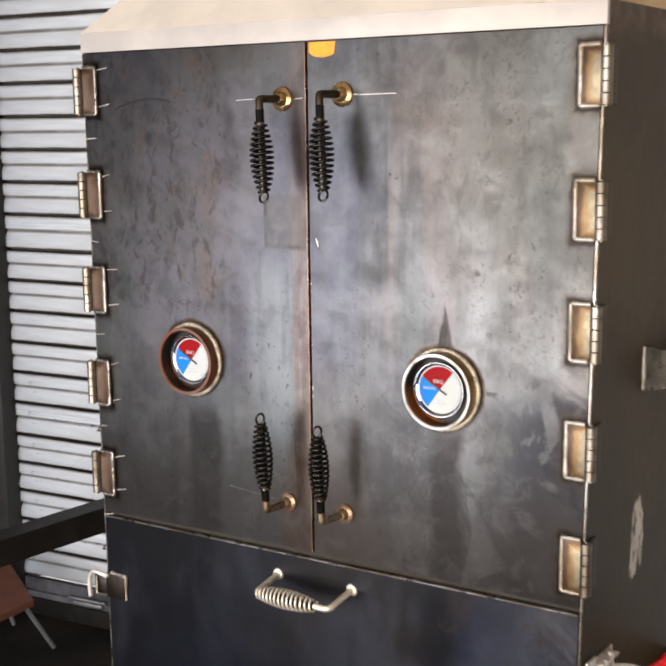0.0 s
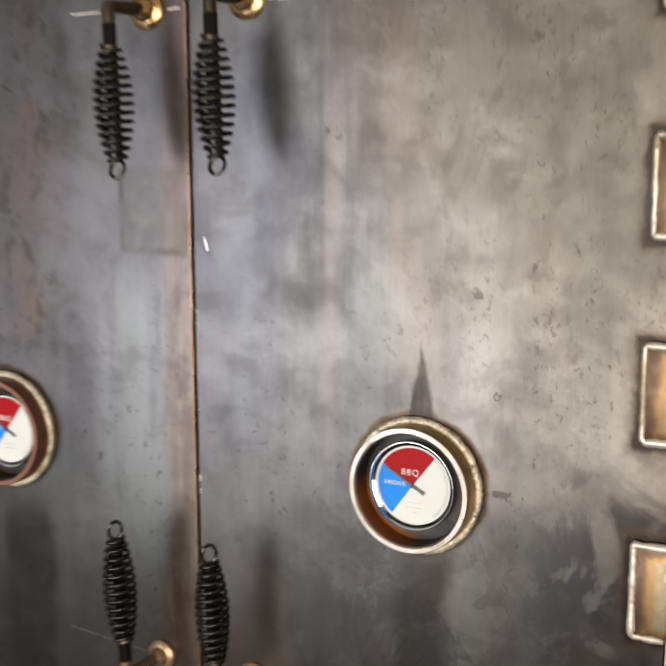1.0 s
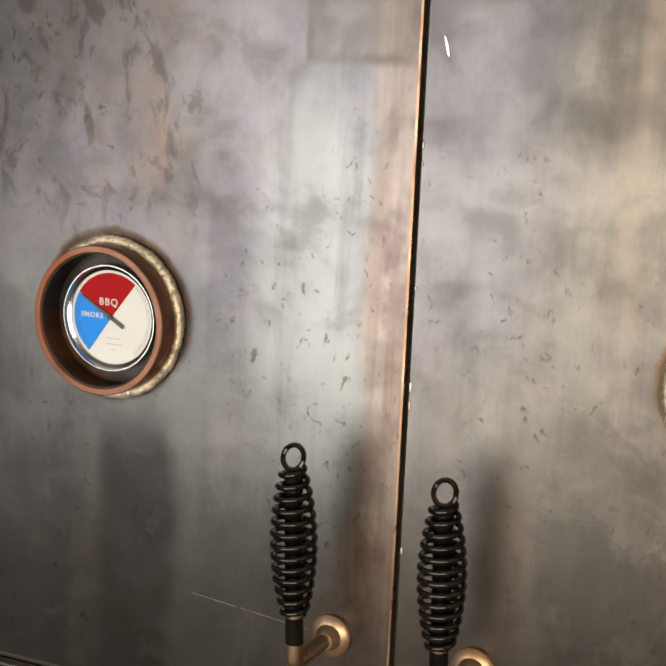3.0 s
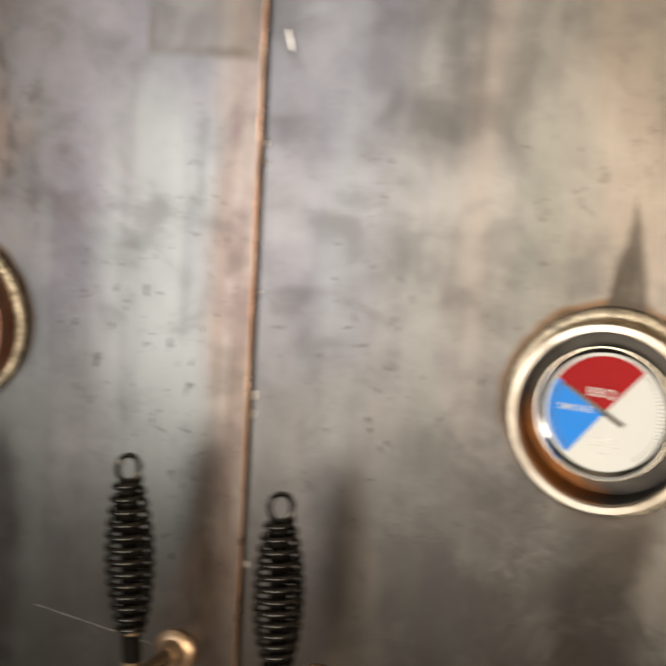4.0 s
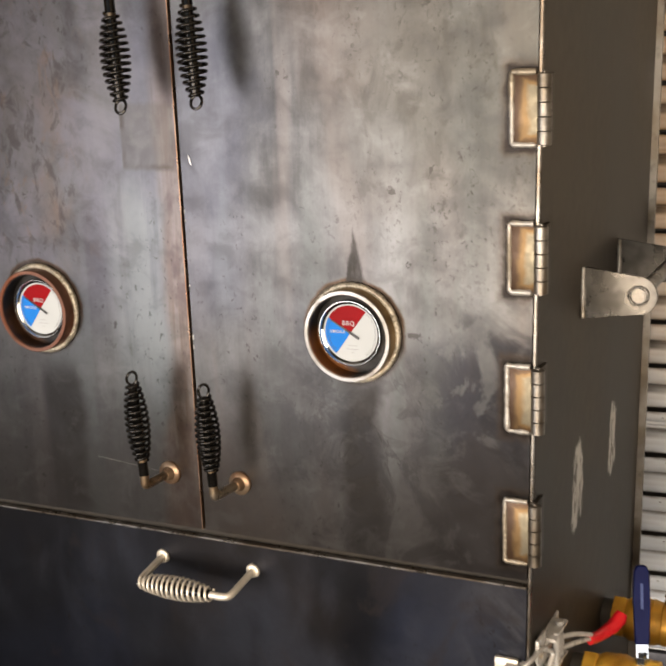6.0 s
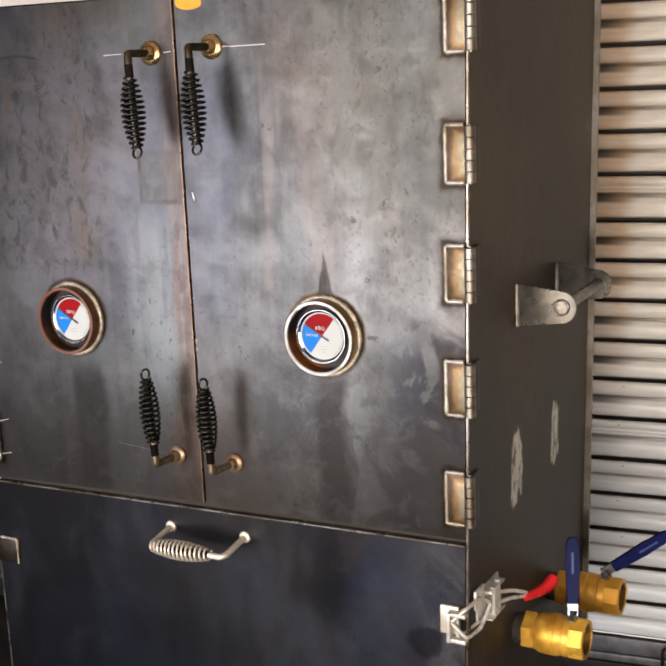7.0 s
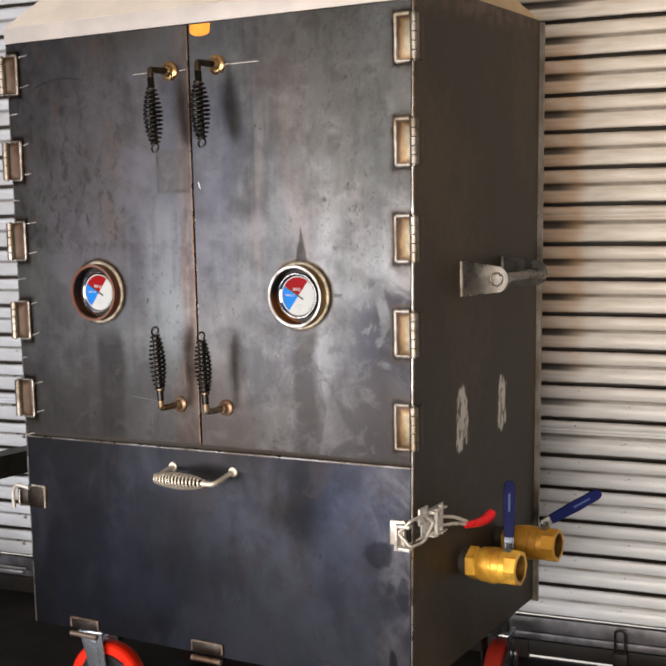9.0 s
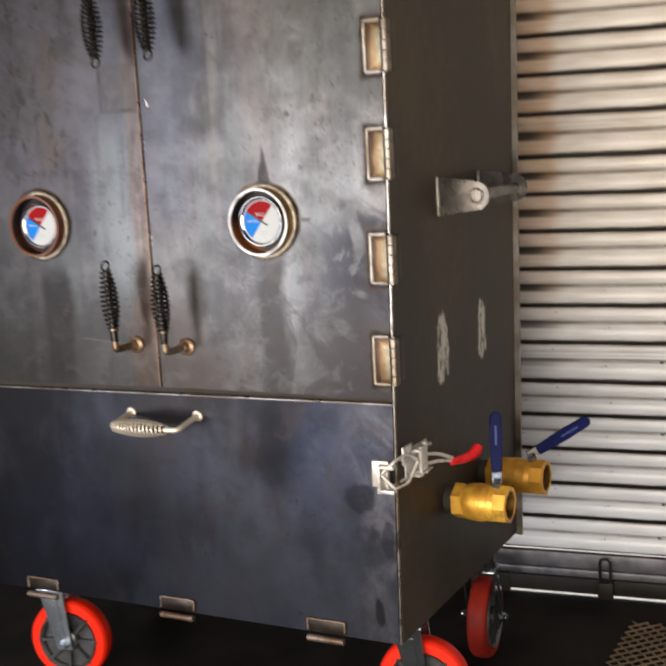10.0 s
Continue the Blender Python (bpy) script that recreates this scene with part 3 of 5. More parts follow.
# ---- mesh helpers ----
def part(name, bm, material, parent=None, label="", smooth=False):
    me = bpy.data.meshes.new(name)
    bm.normal_update()
    if smooth:
        for f in bm.faces:
            f.smooth = True
    bm.to_mesh(me)
    bm.free()
    me.set_sharp_from_angle(angle=radians(38))
    me.materials.append(material)
    ob = new(name, me)
    ob.parent = parent
    return tagged(ob, label)


def box(x0, x1, y0, y1, z0, z1, bevel=0.0, bm=None):
    own = bmesh.new()
    bmesh.ops.create_cube(own, size=1.0)
    for v in own.verts:
        v.co = Vector(((x0 + x1) / 2 + v.co.x * (x1 - x0), (y0 + y1) / 2 + v.co.y * (y1 - y0), (z0 + z1) / 2 + v.co.z * (z1 - z0)))
    if bevel:
        bmesh.ops.bevel(own, geom=own.edges[:], offset=bevel, segments=2, affect="EDGES", profile=0.5)
    return joined(bm, own)


def joined(bm, own):
    if bm is None:
        return own
    me = bpy.data.meshes.new("tmp")
    own.to_mesh(me)
    own.free()
    bm.from_mesh(me)
    bpy.data.meshes.remove(me)
    return bm


def sweep(points, radius, seg=10, bm=None, closed=False):
    """A round bar along points; radius may be a list."""
    bm = bm or bmesh.new()
    pts = [Vector(p) for p in points]
    n = len(pts)
    radii = radius if isinstance(radius, (list, tuple)) else [radius] * n
    side = None
    rings = []
    for i, p in enumerate(pts):
        a, b = (pts[(i - 1) % n], pts[(i + 1) % n]) if closed else (pts[max(i - 1, 0)], pts[min(i + 1, n - 1)])
        d = (b - a).normalized()
        if side is None:
            side = d.orthogonal().normalized()
        side = (side - d * side.dot(d)).normalized()
        up = d.cross(side)
        rings.append([bm.verts.new(p + (side * math.cos(k * math.tau / seg) + up * math.sin(k * math.tau / seg)) * radii[i]) for k in range(seg)])
    pairs = list(zip(rings, rings[1:])) + ([(rings[-1], rings[0])] if closed else [])
    for r, s in pairs:
        for k in range(seg):
            f = bm.faces.new((r[k], r[(k + 1) % seg], s[(k + 1) % seg], s[k]))
            f.smooth = True
    if not closed:
        bm.faces.new(rings[0][::-1])
        bm.faces.new(rings[-1])
    return bm


def rounded(points, r=0.01, n=5):
    """Points with their inner corners rounded."""
    pts = [Vector(p) for p in points]
    out = [pts[0]]
    for a, b, c in zip(pts, pts[1:], pts[2:]):
        p, q = b + (a - b).normalized() * r, b + (c - b).normalized() * r
        for i in range(n + 1):
            t = i / n
            out.append(p * (1 - t) ** 2 + b * 2 * t * (1 - t) + q * t * t)
    return out + [pts[-1]]


def lathe(profile, m, seg=40, bm=None):
    """Rings of (radius, height) turned about local z, laid by m; the profile is closed."""
    bm = bm or bmesh.new()
    rings = [[bm.verts.new(m @ Vector((r * math.cos(k * math.tau / seg), r * math.sin(k * math.tau / seg), h))) for k in range(seg)] for r, h in profile]
    for a, b in zip(rings, rings[1:] + rings[:1]):
        for k in range(seg):
            bm.faces.new((a[k], a[(k + 1) % seg], b[(k + 1) % seg], b[k])).smooth = True
    return bm


def disc_solid(profile, m, seg=32, bm=None):
    """A turned solid with end caps."""
    bm = bm or bmesh.new()
    rings = [[bm.verts.new(m @ Vector((r * math.cos(k * math.tau / seg), r * math.sin(k * math.tau / seg), h))) for k in range(seg)] for r, h in profile]
    for a, b in zip(rings, rings[1:]):
        for k in range(seg):
            bm.faces.new((a[k], a[(k + 1) % seg], b[(k + 1) % seg], b[k])).smooth = seg > 8
    bm.faces.new(rings[0][::-1])
    bm.faces.new(rings[-1])
    return bm


def prism(outline, m, depth, bm=None, bevel=0.0):
    """A flat outline in local x, y, given depth along local z, laid by m."""
    own = bmesh.new()
    low = [own.verts.new((x, y, 0)) for x, y in outline]
    high = [own.verts.new((x, y, depth)) for x, y in outline]
    n = len(low)
    own.faces.new(low[::-1])
    own.faces.new(high)
    for k in range(n):
        own.faces.new((low[k], low[(k + 1) % n], high[(k + 1) % n], high[k]))
    if bevel:
        bmesh.ops.bevel(own, geom=own.edges[:], offset=bevel, segments=1, affect="EDGES")
    bmesh.ops.transform(own, matrix=m, verts=own.verts)
    return joined(bm, own)


def hexa(low, high, bm=None):
    """A solid between two quads."""
    bm = bm or bmesh.new()
    a, b = [bm.verts.new(p) for p in low], [bm.verts.new(p) for p in high]
    bm.faces.new(a[::-1])
    bm.faces.new(b)
    for k in range(4):
        bm.faces.new((a[k], a[(k + 1) % 4], b[(k + 1) % 4], b[k]))
    bmesh.ops.recalc_face_normals(bm, faces=bm.faces[:])
    return bm


def weld(points, r, rng, bm=None, closed=False, lumps=0.26):
    """A rippled weld bead."""
    pts = [Vector(p) for p in points]
    fine, radii = [], []
    runs = list(zip(pts, pts[1:] + pts[:1] if closed else pts[1:]))
    lump, aim, left = 1.0, 1.0, 0
    for a, b in runs:
        n = max(2, int((b - a).length / 0.0020))
        for i in range(n):
            if left == 0:
                aim, left = 1 + rng.uniform(-lumps, lumps), rng.randint(2, 6)
            lump += (aim - lump) * 0.3
            left -= 1
            fine.append(a.lerp(b, i / n) + Vector((rng.uniform(-1, 1), rng.uniform(-1, 1), rng.uniform(-1, 1))) * r * lumps * 0.3)
            radii.append(r * (lump + rng.uniform(-0.04, 0.04)))
    if not closed:
        fine.append(pts[-1])
        radii.append(r * 0.6)
    return sweep(fine, radii, 10, bm, closed)


AXIS_Y = Matrix.Rotation(radians(90), 4, "X")  # local z turns to -y, out of the front
AXIS_X = Matrix.Rotation(radians(90), 4, "Y")  # local z turns to +x


# ---- the room ----
FLOOR = -0.014
BACK = 0.92  # the shutter's line is y = BACK + x * tan(6 degrees)
SHUT = Matrix.Translation((0, BACK, 0)) @ Matrix.Rotation(radians(6), 4, "Z")

tagged(part("floor", prism([(-3.8, -3.5), (3.2, -3.5), (3.2, BACK + 0.345), (-3.8, BACK - 0.390)], Matrix.Translation((0, 0, -0.12)), 0.12 + FLOOR), M_FLOOR), "dark stained concrete workshop floor", "floor", kind="structure")
tagged(part("ground", box(-300, 300, -300, 300, -0.3, -0.125), M_YARD), "pale gravel yard outside the workshop", "ground", kind="structure")
# unseen walls and ceiling close the room: brown dims reflections, tan warms bounced light
tagged(part("wall_left", box(-3.8, -3.6, -3.3, 1.6, FLOOR, 2.9), M_WALLBROWN), "unseen brown workshop wall that dims reflections", "wall", kind="structure")
tagged(part("wall_right", box(3.0, 3.2, -3.3, 1.6, FLOOR, 2.9), M_WALL), "unseen tan workshop wall for warm bounced light", "wall", kind="structure")
bm = box(-3.8, -2.90, -3.5, -3.3, FLOOR, 2.9)
# low opening added in the wall for the low fill lamp
box(-2.90, -2.12, -3.5, -3.3, 0.95, 2.9, bm=bm)
box(2.6, 3.2, -3.5, -3.3, FLOOR, 2.9, bm=bm)
box(-2.12, 2.6, -3.5, -3.3, 2.1, 2.9, bm=bm)
tagged(part("wall_front", bm, M_WALLBROWN), "unseen brown wall with a wide open doorway and added low opening", "wall", kind="structure")
tagged(part("ceiling", box(-3.8, 3.2, -3.5, 1.6, 2.9, 3.0), M_CEIL), "unseen plain workshop ceiling", "ceiling", kind="structure")
BASE = Matrix.Translation((0, 0, FLOOR))
bm = bmesh.new()
prism([(-3.72, 0.02), (-1.66, 0.02), (-1.66, 0.18), (-3.70, 0.18)], SHUT @ BASE, 2.91, bm)
prism([(2.2, 0.02), (3.14, 0.02), (3.12, 0.18), (2.2, 0.18)], SHUT @ BASE, 2.91, bm)
prism([(-1.66, 0.02), (2.2, 0.02), (2.2, 0.18), (-1.66, 0.18)], SHUT @ Matrix.Translation((0, 0, 2.3)), 0.6, bm)
tagged(part("wall_back", bm, M_WALLDARK), "dark wall round the closed roller shutter", "wall", kind="structure")

# ---- roller shutter ----
shutter = tagged(new("roller_shutter"), "closed pale grey steel roller shutter with grimy slats", "roller shutter", kind="structure")
shutter.matrix_world = SHUT


def slat_mesh(ribbed):
    """One slat: two shallow rolls between deep interlock grooves."""
    low = [(0.024, 0.0), (0.024, 0.0085), (0.0030, 0.0100), (0.0008, 0.014), (0.0, 0.026), (0.0010, 0.0350)]
    groove = [(0.0028, 0.0410), (0.0052, 0.0460), (0.0082, 0.0505), (0.0092, 0.0535), (0.0085, 0.0560), (0.0024, 0.0580)]
    high = [(0.0012, 0.0605), (0.0, 0.071), (0.0008, 0.084), (0.0034, 0.0905), (0.0235, 0.0925)]
    if ribbed:
        high = [(0.001, 0.0600), (0.001, 0.0625), (0.005, 0.0635), (0.001, 0.0645), (0.001, 0.0705), (0.005, 0.0715), (0.001, 0.0725), (0.001, 0.0820)] + high[3:]
    front = low + groove + high
    bm = bmesh.new()
    outline = front + [(0.028, 0.0925), (0.028, 0.0)]
    ends = [[bm.verts.new((x, y, z)) for y, z in outline] for x in (-1.60, -0.9, -0.2, 0.5, 1.2, 2.18)]
    n = len(outline)
    for a, b in zip(ends, ends[1:]):
        for k in range(n):
            f = bm.faces.new((a[k], b[k], b[(k + 1) % n], a[(k + 1) % n]))
            f.smooth = 1 < k < len(front) - 2
            f.material_index = 1 if k < 2 or k >= len(front) - 2 else 0
    bm.faces.new(ends[0])
    bm.faces.new(ends[-1][::-1])
    bmesh.ops.recalc_face_normals(bm, faces=bm.faces[:])
    me = bpy.data.meshes.new("slat")
    bm.to_mesh(me)
    bm.free()
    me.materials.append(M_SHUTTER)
    me.materials.append(M_GRIME)
    return me


SLAT, SLAT_RIB = slat_mesh(False), slat_mesh(True)
# heights of the interlock grooves, from the foot of the curtain up
GROOVES = [0.101, 0.186, 0.271, 0.357, 0.441, 0.523, 0.617, 0.706, 0.793, 0.882, 0.969, 1.055, 1.153, 1.242, 1.330, 1.419, 1.508, 1.596, 1.684, 1.772, 1.861, 1.950, 2.038, 2.127, 2.216, 2.304]
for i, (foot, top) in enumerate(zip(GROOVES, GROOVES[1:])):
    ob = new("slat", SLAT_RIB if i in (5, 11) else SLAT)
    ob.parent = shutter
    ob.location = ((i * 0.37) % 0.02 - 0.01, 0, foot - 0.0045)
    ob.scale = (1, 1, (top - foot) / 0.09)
bm = box(-1.60, 2.18, 0.0, 0.018, 0.058, 0.096, 0.002)
box(-1.60, 2.18, -0.004, 0.02, 0.038, 0.056, 0.002, bm)
part("bottom_rail", bm, M_BOTTOM, shutter, "grimy galvanised bottom rail")
bm = box(0.33, 2.18, -0.008, 0.008, -0.003, 0.036, 0.003)
box(-1.60, 0.33, -0.008, 0.008, FLOOR + 0.0005, 0.036, 0.003, bm)
part("bottom_bar", bm, M_BLACK, shutter, "black rubber-edged bottom bar")
bm = bmesh.new()
sweep(rounded([(0.555, -0.020, 0.020), (0.555, -0.022, 0.094), (0.580, -0.022, 0.094), (0.580, -0.020, 0.020)], 0.012), 0.0032, 8, bm)
box(0.549, 0.586, -0.024, -0.012, -0.008, 0.034, 0.002, bm)
part("lift_loop", bm, M_BLACK, shutter, "black wire lift loop")
bm = box(-1.665, -1.56, -0.055, 0.02, FLOOR, 2.3, 0.004)
part("guide_rail", bm, M_WALLDARK, shutter, "dark steel guide rail")
bm = box(-1.375, -1.275, -0.012, -0.004, 0.046, 0.056, 0.002)
sweep([(-1.39, -0.012, 0.064), (-1.26, -0.012, 0.064)], 0.004, 8, bm)
part("slide_bolt", bm, M_RAIL, shutter, "flat slide bolt plate")

# ---- the smoker cabinet ----
cab = tagged(new("smoker_cabinet"), "upright raw steel smoker cabinet with double doors on red casters", "smoker")
Z0, ZM, ZT, ZR, DEEP = 0.262, 0.693, 1.519, 1.553, 0.622


def half(z, s=1):
    """Half the front's width at a height, toward +x or (s < 0) toward -x."""
    return 0.4870 - 0.0190 * (ZT - z) if s > 0 else 0.4755 - 0.0050 * (ZT - z)


def plate(xa0, xb0, z0, xa1, xb1, z1, y0=0.0, y1=0.006):
    """A sheet in the front plane between two heights."""
    return hexa([(xa0, y0, z0), (xb0, y0, z0), (xb0, y1, z0), (xa0, y1, z0)], [(xa1, y0, z1), (xb1, y0, z1), (xb1, y1, z1), (xa1, y1, z1)])


for s in (-1, 1):
    lo, hi = half(Z0, s), half(ZR, s)
    bm = hexa([(s * lo, 0.0075, Z0), (s * (lo - 0.006), 0.0075, Z0), (s * (lo - 0.006), DEEP, Z0), (s * lo, DEEP, Z0)],
              [(s * hi, 0.0075, ZR), (s * (hi - 0.006), 0.0075, ZR), (s * (hi - 0.006), DEEP, ZR), (s * hi, DEEP, ZR)])
    part("side_panel", bm, M_SIDE, cab, "dark brown-grey side sheet with chalky scuffs" if s > 0 else "")
    bm = hexa([(s * (lo - 0.002), DEEP + 0.001, Z0 - 0.005), (s * (lo + 0.012), DEEP + 0.001, Z0 - 0.005), (s * (lo + 0.012), DEEP + 0.007, Z0 - 0.005), (s * (lo - 0.002), DEEP + 0.007, Z0 - 0.005)],
              [(s * (hi - 0.002), DEEP + 0.001, ZR - 0.004), (s * (hi + 0.010), DEEP + 0.001, ZR - 0.004), (s * (hi + 0.010), DEEP + 0.007, ZR - 0.004), (s * (hi - 0.002), DEEP + 0.007, ZR - 0.004)])
    part("back_flange", bm, M_KNUCKLE, cab)
    # pale strip showing between door edge and corner
    bm = plate(s * (half(Z0, s) - 0.0036), s * (half(Z0, s) - 0.0008), Z0, s * (half(ZT, s) - 0.0036), s * (half(ZT, s) - 0.0008), ZT, 0.001, 0.007)
    part("corner_strip", bm, M_EDGE, cab, "pale corner edge strip")
part("front_frame", plate(-half(Z0, -1) + 0.006, half(Z0) - 0.006, Z0, -half(ZT, -1) + 0.006, half(ZT) - 0.006, ZT, 0.012, 0.02), M_GAP, cab)
part("back_panel", box(-half(Z0, -1) + 0.008, half(Z0) - 0.008, DEEP - 0.006, DEEP - 0.0005, Z0, ZR), M_SIDE, cab)
part("bottom_panel", box(-half(Z0, -1) + 0.008, half(Z0) - 0.008, 0.021, DEEP - 0.007, Z0, Z0 + 0.006), M_SIDE, cab)
part("top_strip", box(-half(ZR, -1), half(ZR), -0.001, 0.007, ZT + 0.001, ZR, 0.0008), M_HOOD_DIM, cab, "pale front strip above the doors")

# sloped hood
run, rise = 0.26, 0.29
a, b, aw, bw = half(ZR) - 0.001, half(ZR) - run, half(ZR, -1) - 0.001, half(ZR, -1) - run
lowq = [(-aw, 0.0, ZR + 0.001), (a, 0.0, ZR + 0.001), (a, DEEP, ZR + 0.001), (-aw, DEEP, ZR + 0.001)]
topq = [(-bw, run, ZR + rise), (b, run, ZR + rise), (b, DEEP - run, ZR + rise), (-bw, DEEP - run, ZR + rise)]
for k, m in enumerate((M_HOOD, M_HOOD_WARM, M_HOOD, M_HOOD)):
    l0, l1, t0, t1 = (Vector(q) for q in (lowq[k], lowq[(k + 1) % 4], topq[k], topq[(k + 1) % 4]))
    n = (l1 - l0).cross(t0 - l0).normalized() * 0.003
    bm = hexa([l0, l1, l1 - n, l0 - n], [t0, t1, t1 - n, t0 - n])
    part("hood_panel", bm, m, cab, "sloped hood sheet, warm light painted tan" if k == 1 else "pale sloped hood sheet")
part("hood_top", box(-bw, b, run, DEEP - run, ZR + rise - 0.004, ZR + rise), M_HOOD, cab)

# doors
GAP, SEAM = 0.0022, 0.0030


def foot(x):
    """The height of the joint between the doors and the firebox door, which falls a little toward -x."""
    return ZM + 0.016 * (min(x, 0.10) - 0.10)


def sheet(x0, x1, bottom, top, y0=0.0, y1=0.006):
    """A sheet in the front plane; x0, x1: its side edges, each as a pair (bottom, top)."""
    return hexa([(x0[0], y0, bottom[0]), (x1[0], y0, bottom[1]), (x1[0], y1, bottom[1]), (x0[0], y1, bottom[0])],
                [(x0[1], y0, top[0]), (x1[1], y0, top[1]), (x1[1], y1, top[1]), (x0[1], y1, top[0])])


west_m, east_m = -half(ZM, -1) + 0.005, half(ZM) - 0.005
west_t, east_t = -half(ZT, -1) + 0.005, half(ZT) - 0.005
west_0, east_0 = -half(Z0, -1) + 0.005, half(Z0) - 0.005
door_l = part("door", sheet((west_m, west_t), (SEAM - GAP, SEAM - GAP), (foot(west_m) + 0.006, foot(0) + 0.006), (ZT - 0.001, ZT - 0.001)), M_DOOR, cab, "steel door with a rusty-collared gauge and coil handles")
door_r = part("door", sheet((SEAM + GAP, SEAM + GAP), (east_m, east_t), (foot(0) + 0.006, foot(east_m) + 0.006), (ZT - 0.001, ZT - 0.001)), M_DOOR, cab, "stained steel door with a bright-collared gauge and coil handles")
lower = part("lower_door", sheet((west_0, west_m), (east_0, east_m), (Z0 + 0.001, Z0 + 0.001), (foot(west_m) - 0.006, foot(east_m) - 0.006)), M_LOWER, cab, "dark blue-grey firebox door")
part("top_edge", sheet((west_m, west_m), (east_m, east_m), (foot(west_m) - 0.0055, foot(east_m) - 0.0055), (foot(west_m) - 0.0032, foot(east_m) - 0.0032), -0.0006, 0.008), M_EDGE, lower, "bright worn edge")
part("meeting_edge", box(SEAM - GAP - 0.0016, SEAM - GAP + 0.0001, -0.0006, 0.006, foot(0) + 0.006, ZT - 0.001), M_SEAM, door_l, "bright worn edge")
rng = random.Random(4)
for zc in (1.130, 1.142, 1.044, 0.971, 0.958, 0.850):
    h = rng.uniform(0.002, 0.007)
    part("spatter", box(SEAM + GAP, SEAM + GAP + rng.uniform(0.0012, 0.002), -0.0012, 0.001, zc, zc + h, 0.0004), M_WELD, door_r, "bright weld spatter")
part("bare_fleck", prism([(0, 0), (0.0012, -0.001), (0.0034, -0.007), (0.0046, -0.014), (0.0030, -0.0125), (0.0012, -0.006)], Matrix.Translation((0.0165, -0.0004, 1.217)) @ AXIS_Y, 0.0004), M_LATCH, door_r)

# orange paint daub and chalk lines
pts = [(0.0085 + 0.0, 0.0), (0.0085, -0.013)] + [(0.033 - 0.0245 * math.cos(t), -0.013 - 0.010 * math.sin(t)) for t in np.linspace(0.2, math.pi - 0.5, 9)] + [(0.057, 0.0)]
part("paint_daub", prism(pts, Matrix.Translation((0, -0.0003, ZT - 0.002)) @ AXIS_Y, 0.0005), M_ORANGE, door_r, "half-round orange paint daub")


def chalk(x0, z0, x1, z1, w, door, powder=None):
    d = Vector((x1 - x0, z1 - z0)).normalized()
    n = Vector((-d.y, d.x)) * w / 2
    pts = [(x0 - n.x, z0 - n.y), (x1 - n.x, z1 - n.y), (x1 + n.x, z1 + n.y), (x0 + n.x, z0 + n.y)]
    part("chalk_line", prism(pts, Matrix.Translation((0, -0.0002, 0)) @ AXIS_Y, 0.0004), powder or M_CHALK, door, "thin chalk line")


for x0, x1 in ((-0.135, -0.100), (-0.097, -0.060), (-0.020, -0.006)):
    chalk(x0, 1.4325, x1, 1.4335, 0.0011, door_l)
for x0, x1 in ((0.072, 0.098), (0.100, 0.163)):
    chalk(x0, 1.4365, x1, 1.4372, 0.0011, door_r)
chalk(-0.168, 0.7845, -0.128, 0.781, 0.0004, door_l, M_CHALK_FAINT)
chalk(-0.124, 0.7807, -0.066, 0.7755, 0.0004, door_l, M_CHALK_FAINT)

# hinges
def hinge(s, z, h=HINGE_H):
    """A welded leaf on the door, its barrel at the corner and the leaf on the side."""
    rng = random.Random(int(z * 1000) + s)
    edge = half(z + h / 2, s)
    xi, xo = edge - 0.0325, edge - 0.003
    good = s > 0
    leaf = part("hinge", box(*sorted((s * xi, s * xo)), -0.0050, -0.0003, z, z + h, 0.001), M_LEAF if good else M_LEAF_BROWN, cab,
                "straw-tinted welded steel hinge" if good else "dull brown welded steel hinge")
    barrel = s * (edge + 0.0055)
    rings = []
    for i in range(5):
        a, b = z + h * i / 5, z + h * (i + 1) / 5
        rings += [(0.0064, a), (0.0082, a + 0.0008), (0.0082, b - 0.0008), (0.0064, b)]
    bm = disc_solid(rings, Matrix.Translation((barrel, -0.0075, 0)), 20)
    disc_solid([(0.003, z - 0.002), (0.003, z + h + 0.002)], Matrix.Translation((barrel, -0.0065, 0)), 10, bm)
    part("barrel", bm, M_KNUCKLE, leaf, "bright hinge barrel")
    bm = box(*sorted((s * (edge + 0.0006), s * (edge + 0.0052))), 0.001, 0.034, z + 0.002, z + h - 0.002, 0.001)
    part("side_leaf", bm, M_SIDE, leaf)
    bm = weld([(s * (xo - 0.002), -0.003, z + h + 0.001), (s * (xi + 0.001), -0.003, z + h + 0.001), (s * (xi - 0.0005), -0.003, z + h - 0.001),
               (s * (xi - 0.0005), -0.003, z + 0.001), (s * (xi + 0.002), -0.003, z - 0.0005), (s * (xo - 0.002), -0.003, z - 0.0005)], 0.0037, rng)
    part("weld_bead", bm, M_WELD if good else M_KNUCKLE, leaf, "rippled weld bead")
    if not good:
        for dz in (0.012 + rng.uniform(-0.006, 0.004), h - 0.004 + rng.uniform(-0.006, 0.004), -0.043):
            x0 = -xi + 0.004 if dz > 0 else -xo - 0.001
            chalk(x0, z + dz, x0 + 0.022 + rng.uniform(-0.006, 0.004), z + dz + rng.uniform(-0.002, 0.006), 0.0010, door_l)


